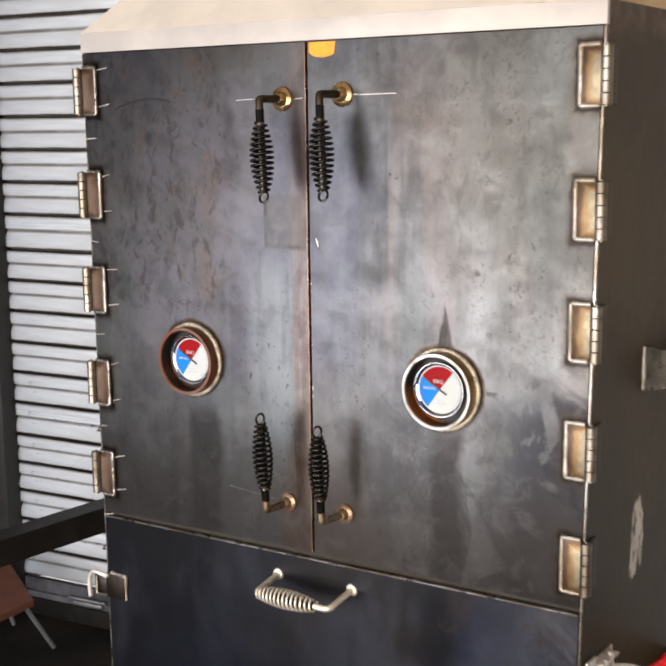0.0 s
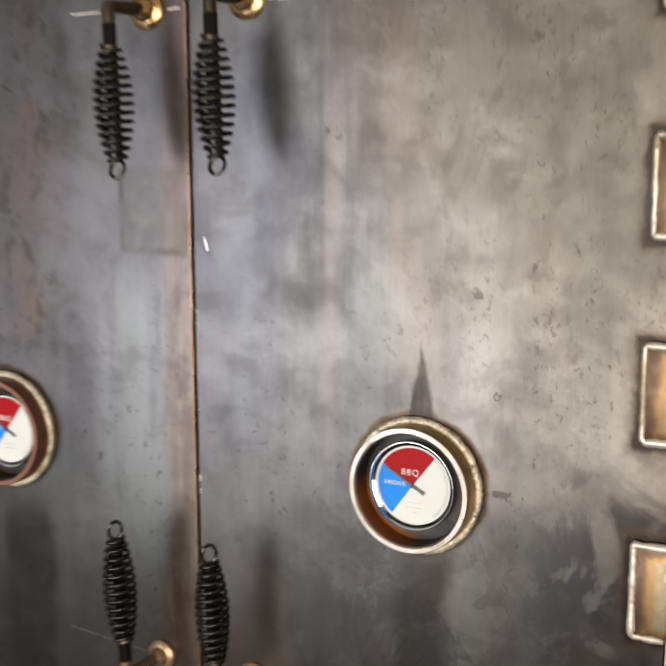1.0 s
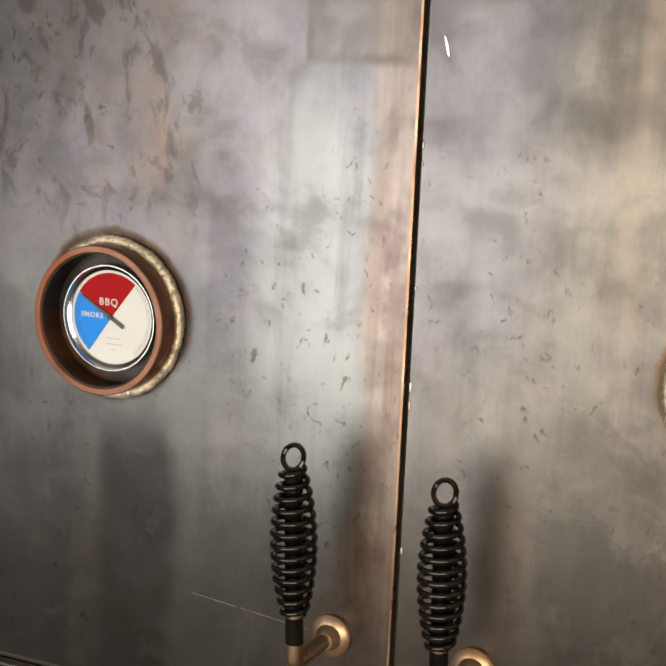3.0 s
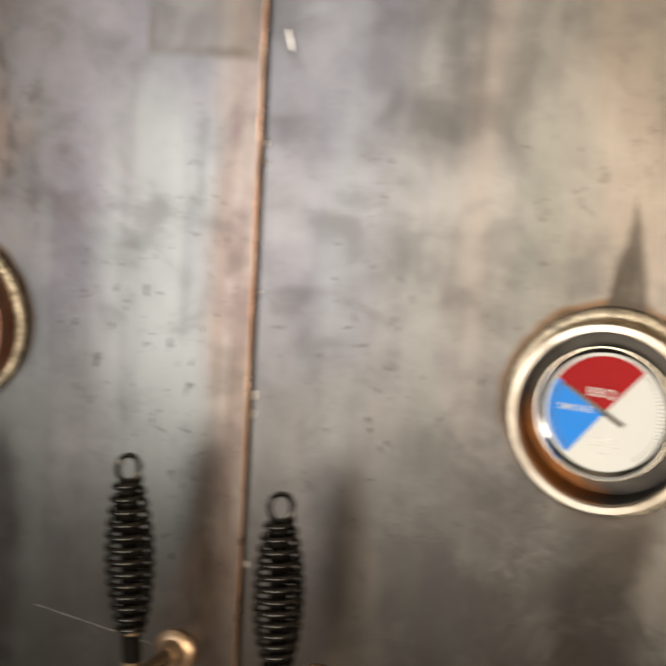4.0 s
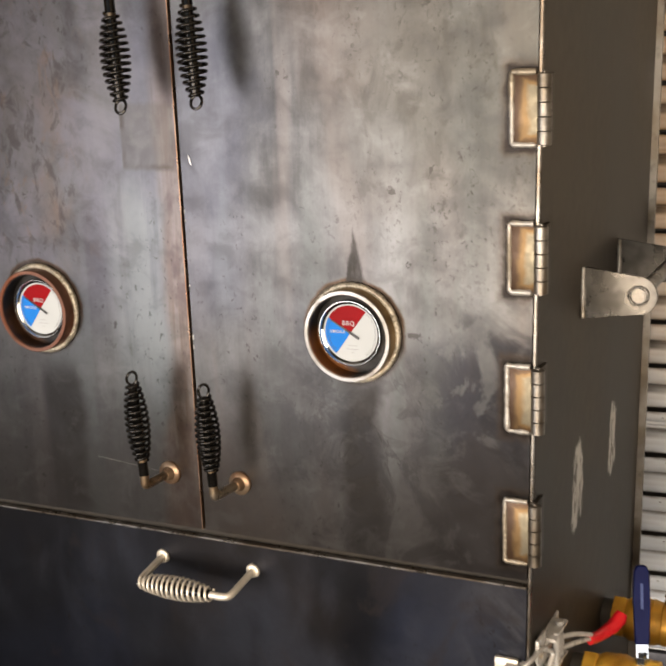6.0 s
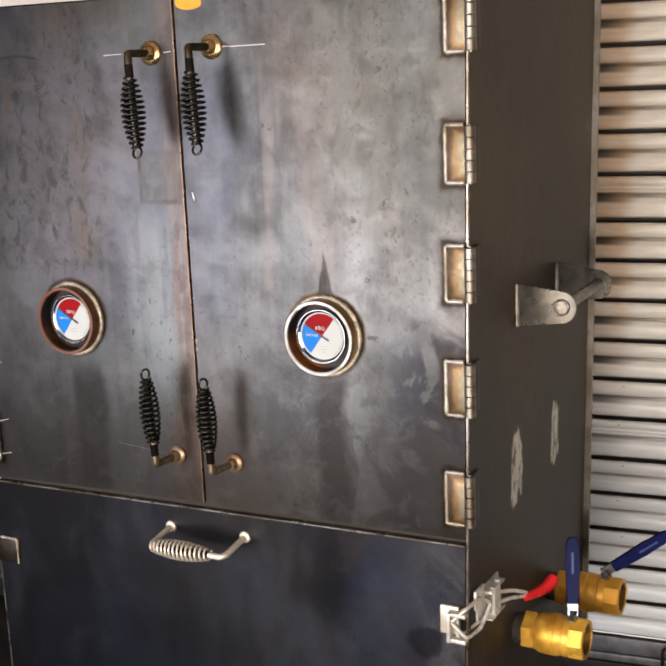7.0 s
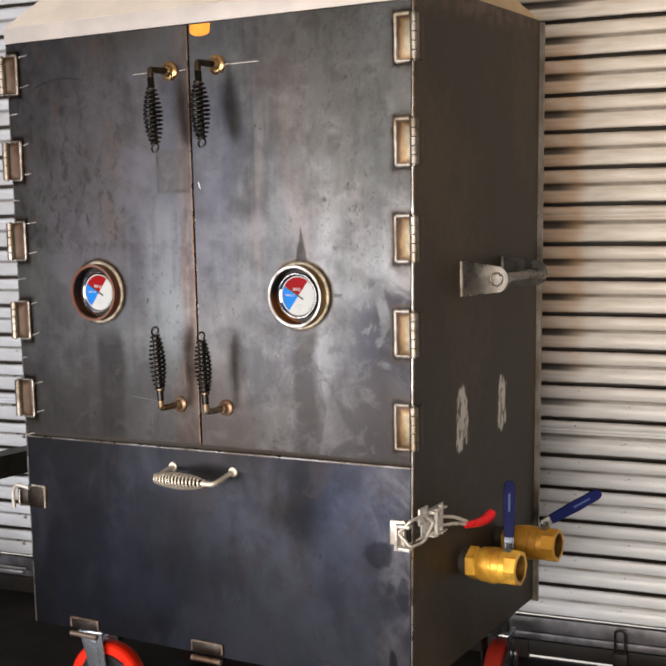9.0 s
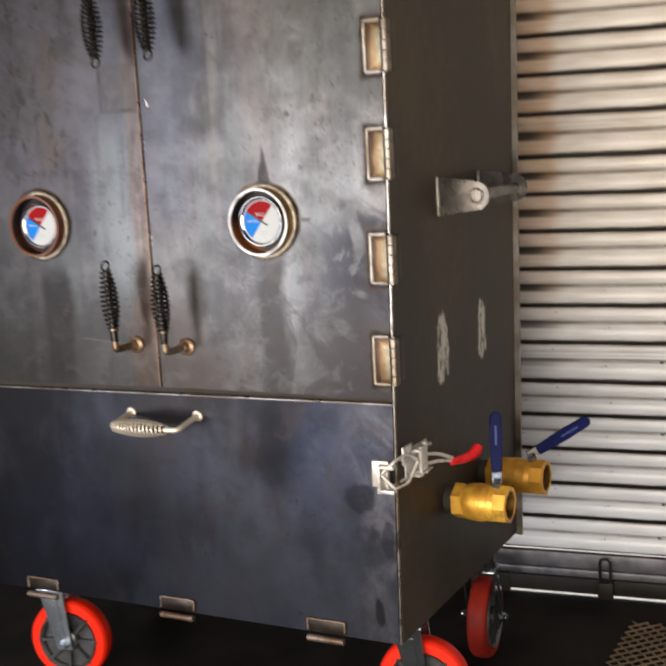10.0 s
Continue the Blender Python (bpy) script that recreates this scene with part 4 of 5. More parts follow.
for z in HINGE_Z:
    hinge(-1, z)
    hinge(1, z)
for x0 in (-0.3595, -0.0355, 0.2815):
    rng = random.Random(int(x0 * 1000) + 7)
    leaf = part("floor_hinge", box(x0, x0 + 0.073, -0.005, -0.0003, Z0 + 0.003, Z0 + 0.0255, 0.001), M_DARKHINGE, cab, "dark welded hinge on the firebox door")
    bm = bmesh.new()
    for i in range(3):
        disc_solid([(0.006, x0 + 0.073 * i / 3 + 0.0005), (0.006, x0 + 0.073 * (i + 1) / 3 - 0.0005)], Matrix.Translation((0, -0.006, Z0 - 0.008)) @ AXIS_X, 14, bm)
    part("barrel", bm, M_LEAF_DULL, leaf)
    bm = weld([(x0, -0.003, Z0 + 0.006), (x0 - 0.0005, -0.003, Z0 + 0.0265), (x0 + 0.0735, -0.003, Z0 + 0.0265), (x0 + 0.0735, -0.003, Z0 + 0.006)], 0.0024, rng)
    part("weld_bead", bm, M_LEAF_DULL, leaf, "rippled weld bead")


# coil handles
def coil_points(p0, p1, r0, r1, turns, ends=2.5):
    """A barrel-shaped spring round the line from p0 to p1."""
    p0, p1 = Vector(p0), Vector(p1)
    d = p1 - p0
    u = d.normalized().orthogonal().normalized()
    v = d.normalized().cross(u)
    n = int(turns * 20)
    out = []
    for i in range(n + 1):
        t = i / n
        r = r0 + (r1 - r0) * math.sin(math.pi * t) ** 0.85
        out.append(p0 + d * t + (u * math.cos(math.tau * turns * t) + v * math.sin(math.tau * turns * t)) * r)
    return out


def door_handle(x, z, s, dx, fat, fr, lean, long):
    """A post with a flange, a drop rod and a sprung grip that leans; s is +1 where it stands up."""
    out = -0.056
    ex = x + dx

    def along(d):
        return (ex + lean * d / 0.15, out - 0.006 * d / 0.15, z + s * d)

    rod = part("door_handle", sweep(rounded([(x, -0.002, z), (ex, out, z), along(0.045)], 0.004, 4), 0.0062, 12), M_ROD if s < 0 else M_RODBARE, cab,
               "coil-grip door handle on a round flange")
    m = Matrix.Translation((x, 0, z)) @ AXIS_Y
    part("flange", disc_solid([(fr, 0.0), (fr, 0.0030), (fr - 0.0015, 0.0045), (fr * 0.62, 0.0060), (fr * 0.52, 0.011), (0.0066, 0.014)], m, 32), M_FLANGE if z > 1 else M_FLANGE_DULL, rod, "straw-coloured round flange" if z > 1 else "dull coppery round flange")
    part("sleeve", sweep([along(0.016), along(0.036)], 0.0068, 12), M_COIL, rod)
    part("spring_grip", sweep(coil_points(along(0.036), along(long), 0.0075, fat, 13), 0.0022, 10), M_COIL, rod, "black barrel-shaped spring grip")
    part("core_rod", sweep([along(0.04), along(long - 0.002)], 0.0068, 12), M_COIL, rod)
    cx, cy, cz = along(long + 0.0075)
    pts = [(cx + 0.0078 * math.cos(t), cy + 0.003 * math.sin(t), cz + 0.0080 * math.sin(t)) for t in np.linspace(0, math.tau, 21)[:-1]]
    part("end_loop", sweep(pts, 0.0019, 7, closed=True), M_COIL, rod)


door_handle(-0.0435, 1.4325, -1, -0.004, 0.0175, 0.0190, 0.010, 0.142)
door_handle(0.0690, 1.4375, -1, -0.005, 0.0175, 0.0190, 0.009, 0.142)
door_handle(-0.0465, 0.7755, 1, -0.004, 0.0150, 0.0165, -0.004, 0.146)
door_handle(0.0655, 0.7745, 1, -0.008, 0.0150, 0.0165, -0.002, 0.140)

rod = part("pull_handle", sweep(rounded([(-0.069, -0.001, 0.646), (-0.069, -0.064, 0.635), (0.074, -0.064, 0.635), (0.078, -0.001, 0.648)], 0.012, 6), 0.0052, 12), M_NICKEL, cab, "nickel coil pull handle on the firebox door")
part("spring_grip", sweep(coil_points((-0.066, -0.064, 0.635), (0.048, -0.064, 0.635), 0.0075, 0.0150, 14), 0.0019, 8), M_NICKEL, rod, "pale barrel-shaped spring grip")
# black sleeve added round the rod to darken the spring's gaps
part("grip_core", sweep([(-0.055, -0.064, 0.635), (0.046, -0.064, 0.635)], 0.0062, 12), M_COIL, rod, "black sleeve darkening the spring's gaps")
for x, z in ((-0.069, 0.646), (0.078, 0.648)):
    rng = random.Random(3)
    bm = weld([(x + 0.007 * math.cos(t), -0.002, z + 0.007 * math.sin(t)) for t in np.linspace(0, math.tau, 12)[:-1]], 0.0035, rng, closed=True)
    part("weld_bead", bm, M_NICKEL, rod)


# gauges
def text_mesh(body, size, m, mat, parent):
    cu = bpy.data.curves.new("lettering", "FONT")
    cu.body, cu.size, cu.align_x, cu.align_y, cu.extrude = body, size, "CENTER", "CENTER", 0.0001
    cu.offset, cu.space_character = 0.00003, 1.2
    tmp = new("lettering", cu)
    bpy.context.view_layer.update()
    me = bpy.data.meshes.new_from_object(tmp.evaluated_get(bpy.context.evaluated_depsgraph_get()))
    bpy.data.objects.remove(tmp)
    me.materials.clear()
    me.materials.append(mat)
    me.transform(m)
    ob = new("lettering", me)
    ob.parent = parent
    return ob


def sector(r, a0, a1, n=24):
    return [(0, 0)] + [(r * math.cos(radians(a)), r * math.sin(radians(a))) for a in np.linspace(a0, a1, n)]


def gauge(x, z, collar_x, collar_mat, face_mat, label):
    m = Matrix.Translation((collar_x, 0, z)) @ AXIS_Y
    bore = bore_steel("burnt_pipe_bore", collar_x, z, 1.0 if x > 0 else 0.3)
    deep = 0.024
    collar = part("thermometer", lathe([(0.0582, -0.0002), (0.0580, deep - 0.002), (0.0525, deep - 0.002), (0.0525, -0.0002)], m, 64), collar_mat, cab, label)
    rng = random.Random(int(z * 1e4) + (x > 0))
    part("rim_face", lathe([(0.0581, deep - 0.0019), (0.0581, deep - 0.0006), (0.0574, deep), (0.0534, deep), (0.0526, deep - 0.001), (0.0526, deep - 0.0019)], m, 64), face_mat, collar, "cut pipe rim")
    part("bore", lathe([(0.0523, 0.0004), (0.0523, deep - 0.0015), (0.0518, deep - 0.0015), (0.0518, 0.0004)], m, 48), bore, collar, "scorched inner wall")
    part("back_plate", disc_solid([(0.0517, 0.0003), (0.0517, 0.0008)], m, 48), bore, collar)
    m = Matrix.Translation((x, 0, z)) @ AXIS_Y
    part("bezel", lathe([(0.0418, 0.0009), (0.0418, 0.0084), (0.0415, 0.0090), (0.0410, 0.0090), (0.0406, 0.0084), (0.0398, 0.0062), (0.0372, 0.0050), (0.0372, 0.0009)], m, 64), M_CHROME, collar, "chrome bezel ring")
    dial = part("dial", disc_solid([(0.0371, 0.0009), (0.0371, 0.0038)], m, 64), M_WHITE, collar, "white dial with red and blue sectors")
    face = 0.0039
    part("red_sector", prism(sector(0.0350, 52, 149), m @ Matrix.Translation((0, 0, face)), 0.0002), M_RED, dial)
    part("blue_sector", prism(sector(0.0350, 149.4, 234), m @ Matrix.Translation((0, 0, face)), 0.0002), M_BLUE, dial)
    for a in np.arange(152, 234, 4.0):
        part("tick", prism([(0.0300, -0.0002), (0.0340, -0.0002), (0.0340, 0.0002), (0.0300, 0.0002)], m @ Matrix.Rotation(radians(a), 4, "Z") @ Matrix.Translation((0, 0, face + 0.0002)), 0.0001), M_INK, dial)
    for a in np.arange(-52, 50, 4.0):
        part("tick", prism([(0.0325, -0.0002), (0.0352, -0.0002), (0.0352, 0.0002), (0.0325, 0.0002)], m @ Matrix.Rotation(radians(a), 4, "Z") @ Matrix.Translation((0, 0, face)), 0.0001), M_INK, dial)
    text_mesh("BBQ", 0.0080, m @ Matrix.Translation((-0.0028, 0.0117, face + 0.0003)), M_WHITE, dial)
    text_mesh("SMOKE", 0.0058, m @ Matrix.Translation((-0.0178, 0.0003, face + 0.0003)), M_WHITE, dial)
    for k, w in enumerate((0.013, 0.016, 0.004)):
        bm = prism([(-w / 2, 0), (w / 2, 0), (w / 2, 0.0008), (-w / 2, 0.0008)], m @ Matrix.Translation((0.002, -0.017 - 0.0045 * k, face)), 0.0001)
        part("print_bar", bm, M_RAIL, dial)
    needle = m @ Matrix.Translation((0, 0, face + 0.001)) @ Matrix.Rotation(radians(150), 4, "Z")
    bm = prism([(-0.0135, -0.0016), (0.0, -0.0014), (0.031, -0.0007), (0.031, 0.0007), (0.0, 0.0014), (-0.0135, 0.0016)], needle, 0.0006)
    disc_solid([(0.0017, 0.0), (0.0017, 0.0016), (0.0010, 0.002)], needle, 16, bm)
    part("needle", bm, M_INK, dial, "black pointer")
    rng = random.Random(11)
    bm = weld([(collar_x + 0.0602 * math.cos(t), -0.0022, z + 0.0602 * math.sin(t)) for t in np.linspace(0, math.tau, 60)[:-1]], 0.0044, rng, closed=True, lumps=0.28)
    part("weld_bead", bm, M_WELDRING, collar, "lumpy weld round the collar")


gauge(0.2402, 0.999, 0.2432, M_PIPE, M_RIMFACE, "dial thermometer in a bright welded pipe collar")
gauge(-0.2425, 0.998, -0.2425, M_COPPER, M_COPPER, "dial thermometer in a rusty brown pipe collar")


# casters
def caster(x, y, turn, sx, sy, rubber):
    """A swivel caster: plate, fork, red-tyred wheel."""
    R, W = 0.0905, 0.040
    m = Matrix.Translation((x, y, FLOOR)) @ Matrix.Rotation(radians(turn), 4, "Z")
    wheel = m @ Matrix.Translation((0, 0, R)) @ AXIS_Y
    plate_z = 0.251 - FLOOR
    fork = bmesh.new()
    for s in (-1, 1):
        pts = [(-0.018, -0.014), (0.018, -0.014), (0.004, 0.118), (-0.052, 0.118)]
        prism(pts, m @ Matrix.Translation((0, s * 0.033 + 0.0025, R)) @ AXIS_Y, 0.005, fork, 0.0008)
        prism([(-0.0035, -0.01), (0.0055, -0.01), (-0.010, 0.10), (-0.022, 0.10)], m @ Matrix.Translation((0.0, s * 0.0365 + 0.0015, R)) @ AXIS_Y, 0.003, fork)
    bmx = box(-0.056, 0.006, -0.036, 0.036, R + 0.114, R + 0.122, 0.001)
    bmesh.ops.transform(bmx, matrix=m, verts=bmx.verts)
    joined(fork, bmx)
    disc_solid([(0.032, R + 0.122), (0.034, R + 0.127), (0.030, plate_z)], m @ Matrix.Translation((sx, sy, 0)), 28, fork)
    cast = part("caster", fork, M_ZINC, cab, "swivel caster with a polyurethane tyre and zinc fork")
    bm = box(-0.055, 0.055, -0.05, 0.05, plate_z, Z0 - FLOOR, 0.001)
    bmesh.ops.transform(bm, matrix=m @ Matrix.Translation((sx, sy, 0)), verts=bm.verts)
    part("top_plate", bm, M_ZINC, cast)
    prof = [(R - 0.024, -W / 2), (R - 0.006, -W / 2), (R - 0.0015, -W / 2 + 0.004), (R, -W / 2 + 0.010), (R, W / 2 - 0.010), (R - 0.0015, W / 2 - 0.004), (R - 0.006, W / 2), (R - 0.024, W / 2)]
    part("tyre", lathe(prof, wheel, 64), rubber, cast, {M_TYRE: "red polyurethane tyre", M_TYRE_SHADED: "red polyurethane tyre with shade painted in", M_TYRE_DEEP_SHADE: "polyurethane tyre painted black for deep shade"}[rubber])
    bm = lathe([(0.060, -0.018), (R - 0.0245, -0.024), (R - 0.0245, 0.024), (0.060, 0.018)], wheel, 48)
    disc_solid([(0.062, -0.008), (0.062, 0.008)], wheel, 32, bm)
    disc_solid([(0.020, -0.027), (0.024, -0.024), (0.024, 0.024), (0.020, 0.027)], wheel, 24, bm)
    for k in range(8):
        prism([(0.022, -0.004), (0.070, -0.0025), (0.070, 0.0025), (0.022, 0.004)], wheel @ Matrix.Rotation(k * math.tau / 8, 4, "Z") @ Matrix.Translation((0, 0, -0.021)), 0.042, bm)
    part("rim", bm, M_RIM, cast, "grey spoked cast rim")
    bm = disc_solid([(0.010, -0.047), (0.010, 0.047)], wheel, 6)
    disc_solid([(0.006, -0.053), (0.006, 0.053)], wheel, 12, bm)
    part("axle_nut", bm, M_ZINC, cast)


caster(-0.415, 0.175, 12, -0.03, 0.0, M_TYRE)
caster(0.395, 0.245, 10, -0.03, 0.0, M_TYRE)
# rear wheels wear the tyres with painted shade
caster(0.398, 0.585, 96, -0.03, 0.0, M_TYRE_SHADED)
caster(-0.425, 0.560, 85, -0.03, 0.0, M_TYRE_DEEP_SHADE)


# ball valves
def valve(y, z, r, length, stem, lever_to, label):
    m = Matrix.Translation((half(z) + 0.0005, y, z)) @ AXIS_X
    L = length
    body = disc_solid([(r * 0.80, 0.016), (r * 0.98, 0.017), (r * 0.98, 0.034), (r * 0.90, 0.037)], m, 6)
    disc_solid([(r * 0.86, 0.037), (r * 0.98, 0.044), (r, 0.055), (r, L * 0.62), (r * 0.95, L * 0.66), (r * 0.95, L * 0.70), (r * 0.99, L * 0.71), (r * 0.93, L * 0.80)], m, 40, body)
    for a in (0.50, 0.56):
        lathe([(r * 0.98, L * a), (r * 1.03, L * a + 0.001), (r * 1.03, L * a + 0.004), (r * 0.98, L * a + 0.005)], m, 40, body)
    start = len(body.faces)
    lathe([(r * 0.96, L * 0.79), (r * 1.02, L * 0.80), (r * 1.02, L - 0.002), (r * 0.97, L), (r * 0.80, L), (r * 0.74, L * 0.81)], m, 8, body)
    body.faces.ensure_lookup_table()
    for f in body.faces[start:]:
        f.smooth = False
    v = part("ball_valve", body, M_BRASS, cab, label)
    # shade inside the outlet painted in as a darker brass lining
    bm = lathe([(r * 0.72, L * 0.8005), (r * 0.735, L * 0.81), (r * 0.76, L - 0.001), (r * 0.70, L - 0.001), (r * 0.70, L * 0.8005)], m, 30)
    disc_solid([(r * 0.72, L * 0.8006), (r * 0.72, L * 0.803)], m, 30, bm)
    part("outlet", bm, M_BRASS_SHADED, v, "dark threaded outlet, shade painted in")
    part("pipe_nipple", disc_solid([(r * 0.74, 0.0), (r * 0.74, 0.018)], m, 28), M_GAP, v, "dark threaded pipe nipple")
    base = Vector((half(z) + stem, y, z + r))
    bm = disc_solid([(0.010, -0.004), (0.010, 0.006), (0.0075, 0.007), (0.0075, 0.014)], Matrix.Translation(base), 6)
    part("stem_nut", bm, M_ZINC, v, "zinc stem nut")
    tip = Vector(lever_to)
    root = base + Vector((0, 0, 0.011))
    d = (tip - root).normalized()
    side = d.cross(Vector((0.35, -1, 0))).normalized()
    nrm = side.cross(d).normalized()
    frame_m = Matrix((( side.x, d.x, nrm.x, root.x), (side.y, d.y, nrm.y, root.y), (side.z, d.z, nrm.z, root.z), (0, 0, 0, 1)))
    ln = (tip - root).length
    lev = part("lever", prism([(-0.009, -0.008), (0.009, -0.008), (0.009, 0.04), (-0.009, 0.04)], frame_m @ Matrix.Translation((0, 0, -0.002)), 0.004, bevel=0.0008), M_ZINC, v, "zinc lever with a navy vinyl grip")
    w = 0.0118
    pts = [(-w * 0.85, 0.013), (w * 0.85, 0.013), (w, ln * 0.6), (w * 0.95, ln - 0.012), (w * 0.55, ln - 0.002), (-w * 0.55, ln - 0.002), (-w * 0.95, ln - 0.012), (-w, ln * 0.6)]
    part("grip", prism(pts, frame_m @ Matrix.Translation((0, 0, -0.0045)), 0.009, bevel=0.0022), M_NAVY, lev, "navy blue vinyl grip")
    part("print_bar", prism([(-0.0018, ln * 0.5), (0.0018, ln * 0.5), (0.0018, ln * 0.78), (-0.0018, ln * 0.78)], frame_m @ Matrix.Translation((0, 0, 0.0046)), 0.0003), M_NAVYPRINT, lev)


valve(0.226, 0.457, 0.0345, 0.122, 0.098, (0.553, 0.262, 0.622), "yellow brass ball valve with an upright navy lever")
valve(0.412, 0.456, 0.0345, 0.133, 0.104, (0.668, 0.484, 0.561), "yellow brass ball valve with a slanted navy lever")

# towel-bar bracket on the side
for y, tint in ((0.208, 0), (0.417, 1)):
    zc = 1.0195
    x0 = half(zc) + 0.0005
    arc = [(0.072 + 0.026 * math.cos(t), 0.026 * math.sin(t)) for t in np.linspace(1.25, -1.25, 12)]
    pts = [(0.0, 0.035)] + arc + [(0.0, -0.035)]
    p = part("bar_bracket", prism([(a, b) for a, b in pts], Matrix.Translation((x0, y + 0.002, zc)) @ AXIS_Y, 0.004, bevel=0.0006), M_PLATE, cab, "tapered steel bracket plate for a side bar")
    rng = random.Random(int(y * 100))
    part("weld_bead", weld([(x0 + 0.002, y - 0.003, zc - 0.034), (x0 + 0.002, y - 0.003, zc + 0.034)], 0.003, rng), M_WELD, p)
    if not tint:
        part("weld_ring", weld([(x0 + 0.074 + 0.012 * math.cos(t), y - 0.0025, zc + 0.012 * math.sin(t)) for t in np.linspace(0, math.tau, 20)[:-1]], 0.0022, rng, closed=True), M_PLATE, p)
        part("side_bar", sweep([(x0 + 0.074, y + 0.001, zc), (x0 + 0.074, 0.415, zc)], 0.0095, 20), M_PLATE, p, "round steel bar")

# toggle latch at the corner of the firebox door
zc = 0.570
e = half(zc)
bm = box(e - 0.043, e - 0.012, -0.009, -0.0003, zc - 0.024, zc + 0.022, 0.0025)
latch = part("toggle_latch", bm, M_NICKEL, cab, "zinc toggle latch with a red vinyl handle")
bm = box(e - 0.022, e + 0.004, -0.024, -0.0092, zc - 0.030, zc - 0.024, 0.001)
box(e - 0.022, e + 0.004, -0.024, -0.0092, zc + 0.012, zc + 0.018, 0.001, bm)
box(e - 0.026, e - 0.020, -0.026, -0.0092, zc - 0.030, zc + 0.018, 0.001, bm)
part("keeper", bm, M_LATCH, latch, "bent hook keeper")
bm = sweep(rounded([(e + 0.020, 0.075, zc + 0.028), (e - 0.012, -0.014, zc + 0.014), (e - 0.012, -0.014, zc - 0.024), (e + 0.020, 0.070, zc - 0.008)], 0.006), 0.0028, 10)
part("wire_loop", bm, M_LATCH, latch, "bent wire loop")
bm = sweep(rounded([(e - 0.018, -0.022, zc + 0.004), (e + 0.004, -0.018, zc + 0.026), (e + 0.012, 0.020, zc + 0.030), (e + 0.018, 0.052, zc + 0.010), (e + 0.012, 0.020, zc - 0.020), (e + 0.004, -0.018, zc - 0.022), (e - 0.018, -0.022, zc + 0.002)], 0.008, 4), 0.0030, 10)
part("wire_loop", bm, M_LATCH, latch, "hooked wire loop")
bm = box(e + 0.0004, e + 0.004, 0.030, 0.125, zc - 0.018, zc + 0.030, 0.001)
box(e + 0.004, e + 0.022, 0.045, 0.105, zc + 0.026, zc + 0.030, 0.0008, bm)
box(e + 0.004, e + 0.022, 0.045, 0.105, zc - 0.018, zc - 0.014, 0.0008, bm)
disc_solid([(0.005, zc - 0.022), (0.005, zc + 0.034)], Matrix.Translation((e + 0.014, 0.090, 0)), 12, bm)
disc_solid([(0.004, zc - 0.020), (0.004, zc + 0.032)], Matrix.Translation((e + 0.018, 0.062, 0)), 12, bm)
box(e + 0.004, e + 0.009, 0.012, 0.050, zc + 0.010, zc + 0.042, 0.002, bm)
part("latch_base", bm, M_LATCH, latch)
bm = sweep(coil_points((e + 0.016, 0.078, zc - 0.008), (e + 0.016, 0.078, zc + 0.022), 0.0065, 0.0068, 6), 0.0014, 6)
part("latch_spring", bm, M_LATCH, latch)
bm = bmesh.new()
for dz in (-0.006, 0.012):
    sweep(rounded([(e + 0.012, 0.085, zc + dz), (e + 0.030, 0.115, zc - 0.002 + dz * 0.7), (e + 0.043, 0.146, zc - 0.012 + dz * 0.3)], 0.01), 0.0032, 8, bm)
part("latch_arm", bm, M_LATCH, latch)
part("latch_handle", sweep([(e + 0.042, 0.142, zc - 0.015), (e + 0.053, 0.168, zc - 0.016), (e + 0.062, 0.188, zc - 0.014), (e + 0.068, 0.200, zc - 0.007), (e + 0.071, 0.206, zc)], [0.0065, 0.008, 0.0095, 0.0105, 0.008], 12), M_GRIP, latch, "red vinyl handle")

# hook bracket on the other side of the firebox door
zc = 0.548
e = half(zc, -1)
bm = box(-e + 0.004, -e + 0.050, -0.007, -0.0003, zc - 0.024, zc + 0.022, 0.0012)
hook = part("hook_bracket", bm, M_DARKHINGE, cab, "dark welded hook bracket at the door edge")
rng = random.Random(21)
part("weld_bead", weld([(-e + 0.050, -0.003, zc - 0.024), (-e + 0.051, -0.003, zc + 0.022), (-e + 0.012, -0.003, zc + 0.0225)], 0.003, rng), M_WELD, hook)
part("hook", sweep(rounded([(-e + 0.012, -0.010, zc + 0.018), (-e - 0.022, -0.013, zc + 0.024), (-e - 0.034, -0.013, zc + 0.008), (-e - 0.034, -0.011, zc - 0.030)], 0.008), 0.0042, 10), M_LATCH, hook, "bright bent wire hook")
part("hook_plate", box(-e - 0.026, -e + 0.0035, -0.006, -0.001, zc - 0.024, zc + 0.014, 0.001), M_DARKHINGE, hook)
part("wire_loop", sweep(rounded([(-e + 0.010, -0.009, zc - 0.020), (-e - 0.018, -0.010, zc - 0.022), (-e - 0.018, -0.008, zc + 0.012)], 0.006), 0.0028, 8), M_KNUCKLE, hook)

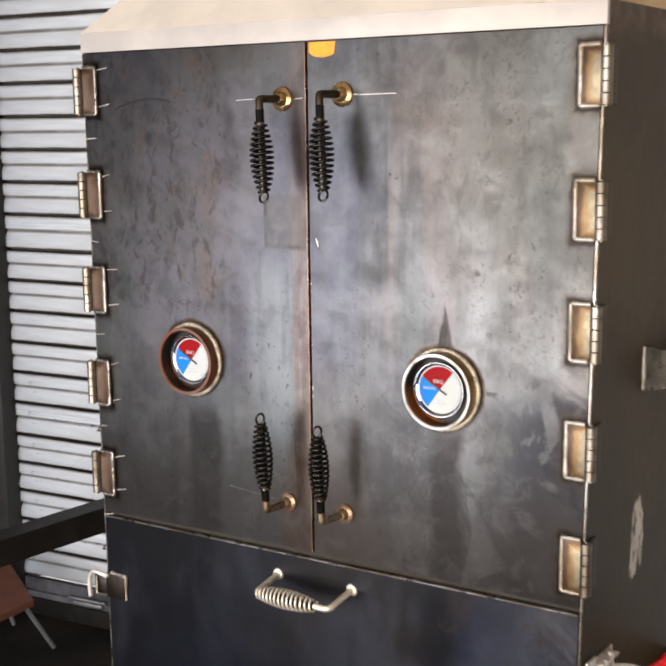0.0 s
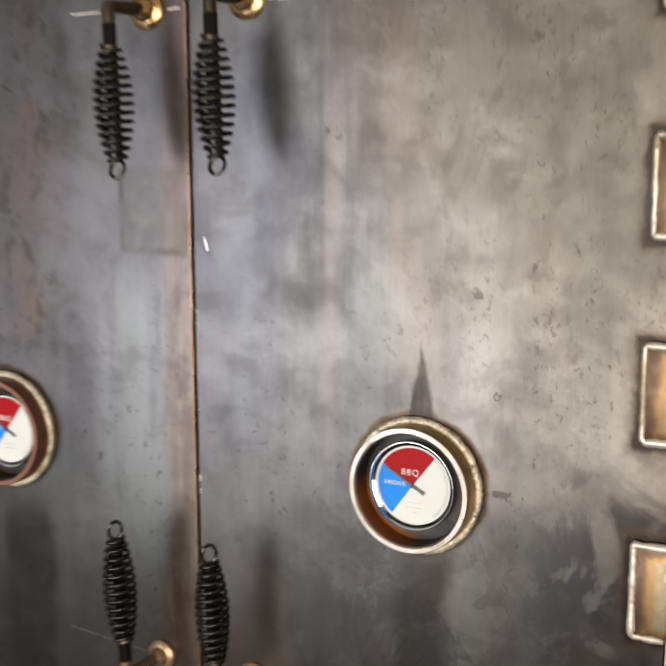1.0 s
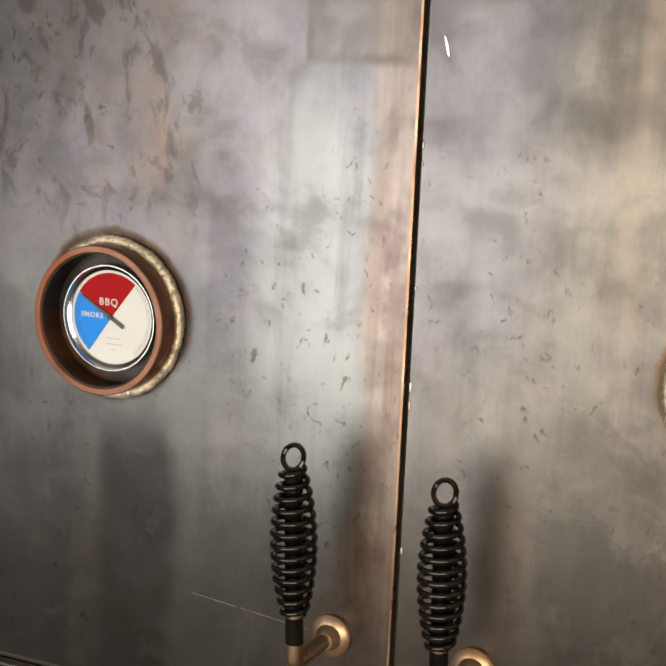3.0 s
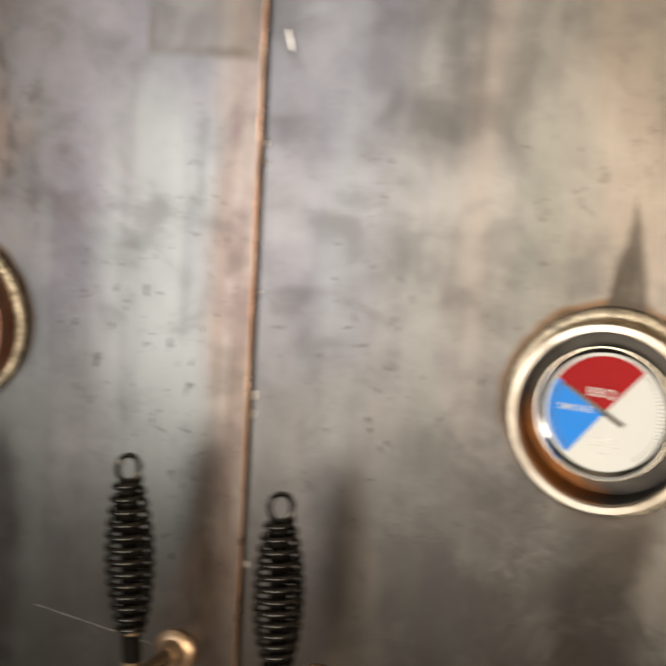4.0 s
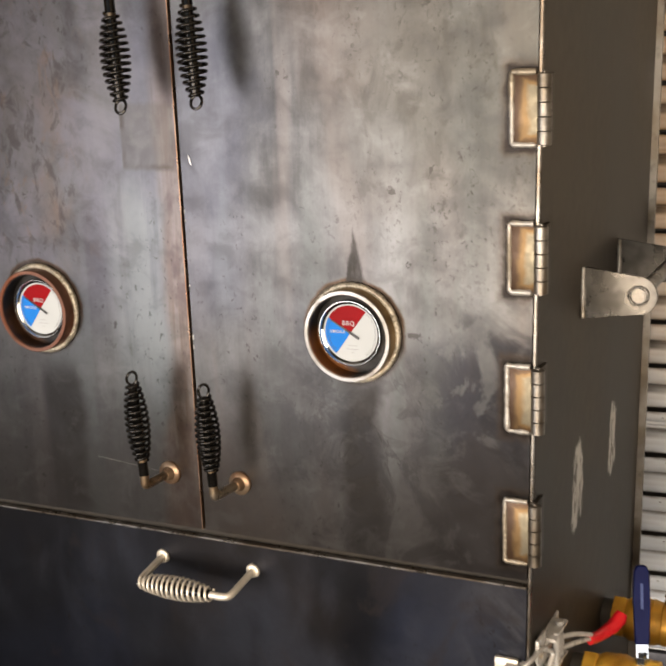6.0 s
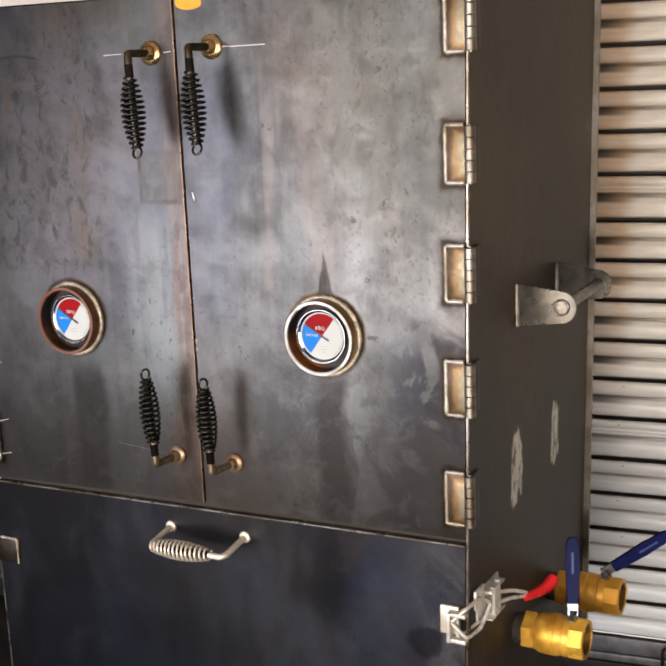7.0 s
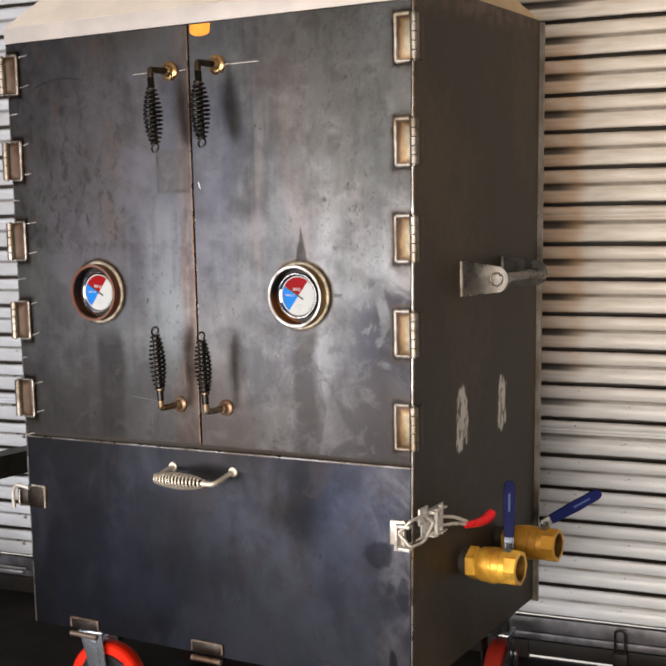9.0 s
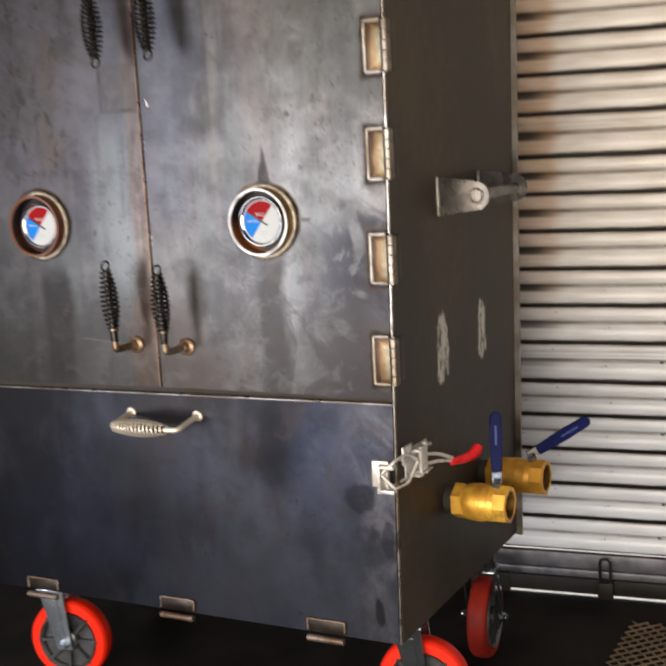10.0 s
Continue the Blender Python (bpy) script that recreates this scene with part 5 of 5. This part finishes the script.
# ---- other things in the workshop ----
frame_e = tagged(new("tube_frame"), "black square-tube steel frame standing beside the cabinet", "frame")
bm = bmesh.new()
hexa([(-0.856, -0.25, 0.515), (-0.800, -0.25, 0.515), (-0.800, -0.25, 0.571), (-0.856, -0.25, 0.571)], [(-0.766, 0.60, 0.515), (-0.710, 0.60, 0.515), (-0.710, 0.60, 0.571), (-0.766, 0.60, 0.571)], bm)
part("rail", bm, M_BLACK, frame_e)
for x, y in ((-0.825, -0.22), (-0.742, 0.57)):
    part("leg", box(x - 0.025, x + 0.025, y - 0.025, y + 0.025, FLOOR, 0.516, 0.002), M_BLACK, frame_e)

stool = tagged(new("folding_stool"), "rust-red board stool on thin steel tube legs", "stool")
seat = [(-1.178, 0.45), (-1.49, 0.63), (-1.52, 0.27), (-1.165, 0.19)]
bm = hexa([(x, y, 0.190 - 0.02 * (x + 1.178)) for x, y in seat], [(x, y, 0.206 - 0.02 * (x + 1.178)) for x, y in seat])
part("seat", bm, M_RUST, stool, "rust-red seat board")
for (ax, ay), (bx, by) in (((-1.272, 0.475), (-1.288, 0.611)), ((-1.45, 0.56), (-1.50, 0.66)), ((-1.20, 0.23), (-1.19, 0.15)), ((-1.47, 0.31), (-1.51, 0.24))):
    part("leg", sweep([(ax, ay, 0.192), (bx, by, FLOOR + 0.005)], 0.006, 10), M_RAIL, stool, "thin steel tube leg")

# expanded metal mat on the floor by the shutter
mat_e = tagged(new("mesh_mat"), "rusty expanded-metal floor mat beside the shutter", "floor mat")
bm = bmesh.new()
x0, x1, y0, y1, st = 0.655, 1.20, 0.42, 0.86, 0.030
for k in range(-16, 24):
    for s in (-1, 1):
        c = x0 + k * st
        xa, xb = (c, c + (y1 - y0) * 0.9) if s > 0 else (c + (y1 - y0) * 0.9, c)
        ts = sorted(t for t in ((x0 - xa) / (xb - xa), (x1 - xa) / (xb - xa)))
        t0, t1 = max(0.0, ts[0]), min(1.0, ts[1])
        if t1 - t0 < 0.02:
            continue
        p, q = Vector((xa + (xb - xa) * t0, y0 + (y1 - y0) * t0, 0)), Vector((xa + (xb - xa) * t1, y0 + (y1 - y0) * t1, 0))
        sweep([p + Vector((0, 0, FLOOR + 0.004 + 0.0012 * s)), q + Vector((0, 0, FLOOR + 0.004 + 0.0012 * s))], 0.0024, 4, bm)
part("mesh", bm, M_MAT, mat_e)
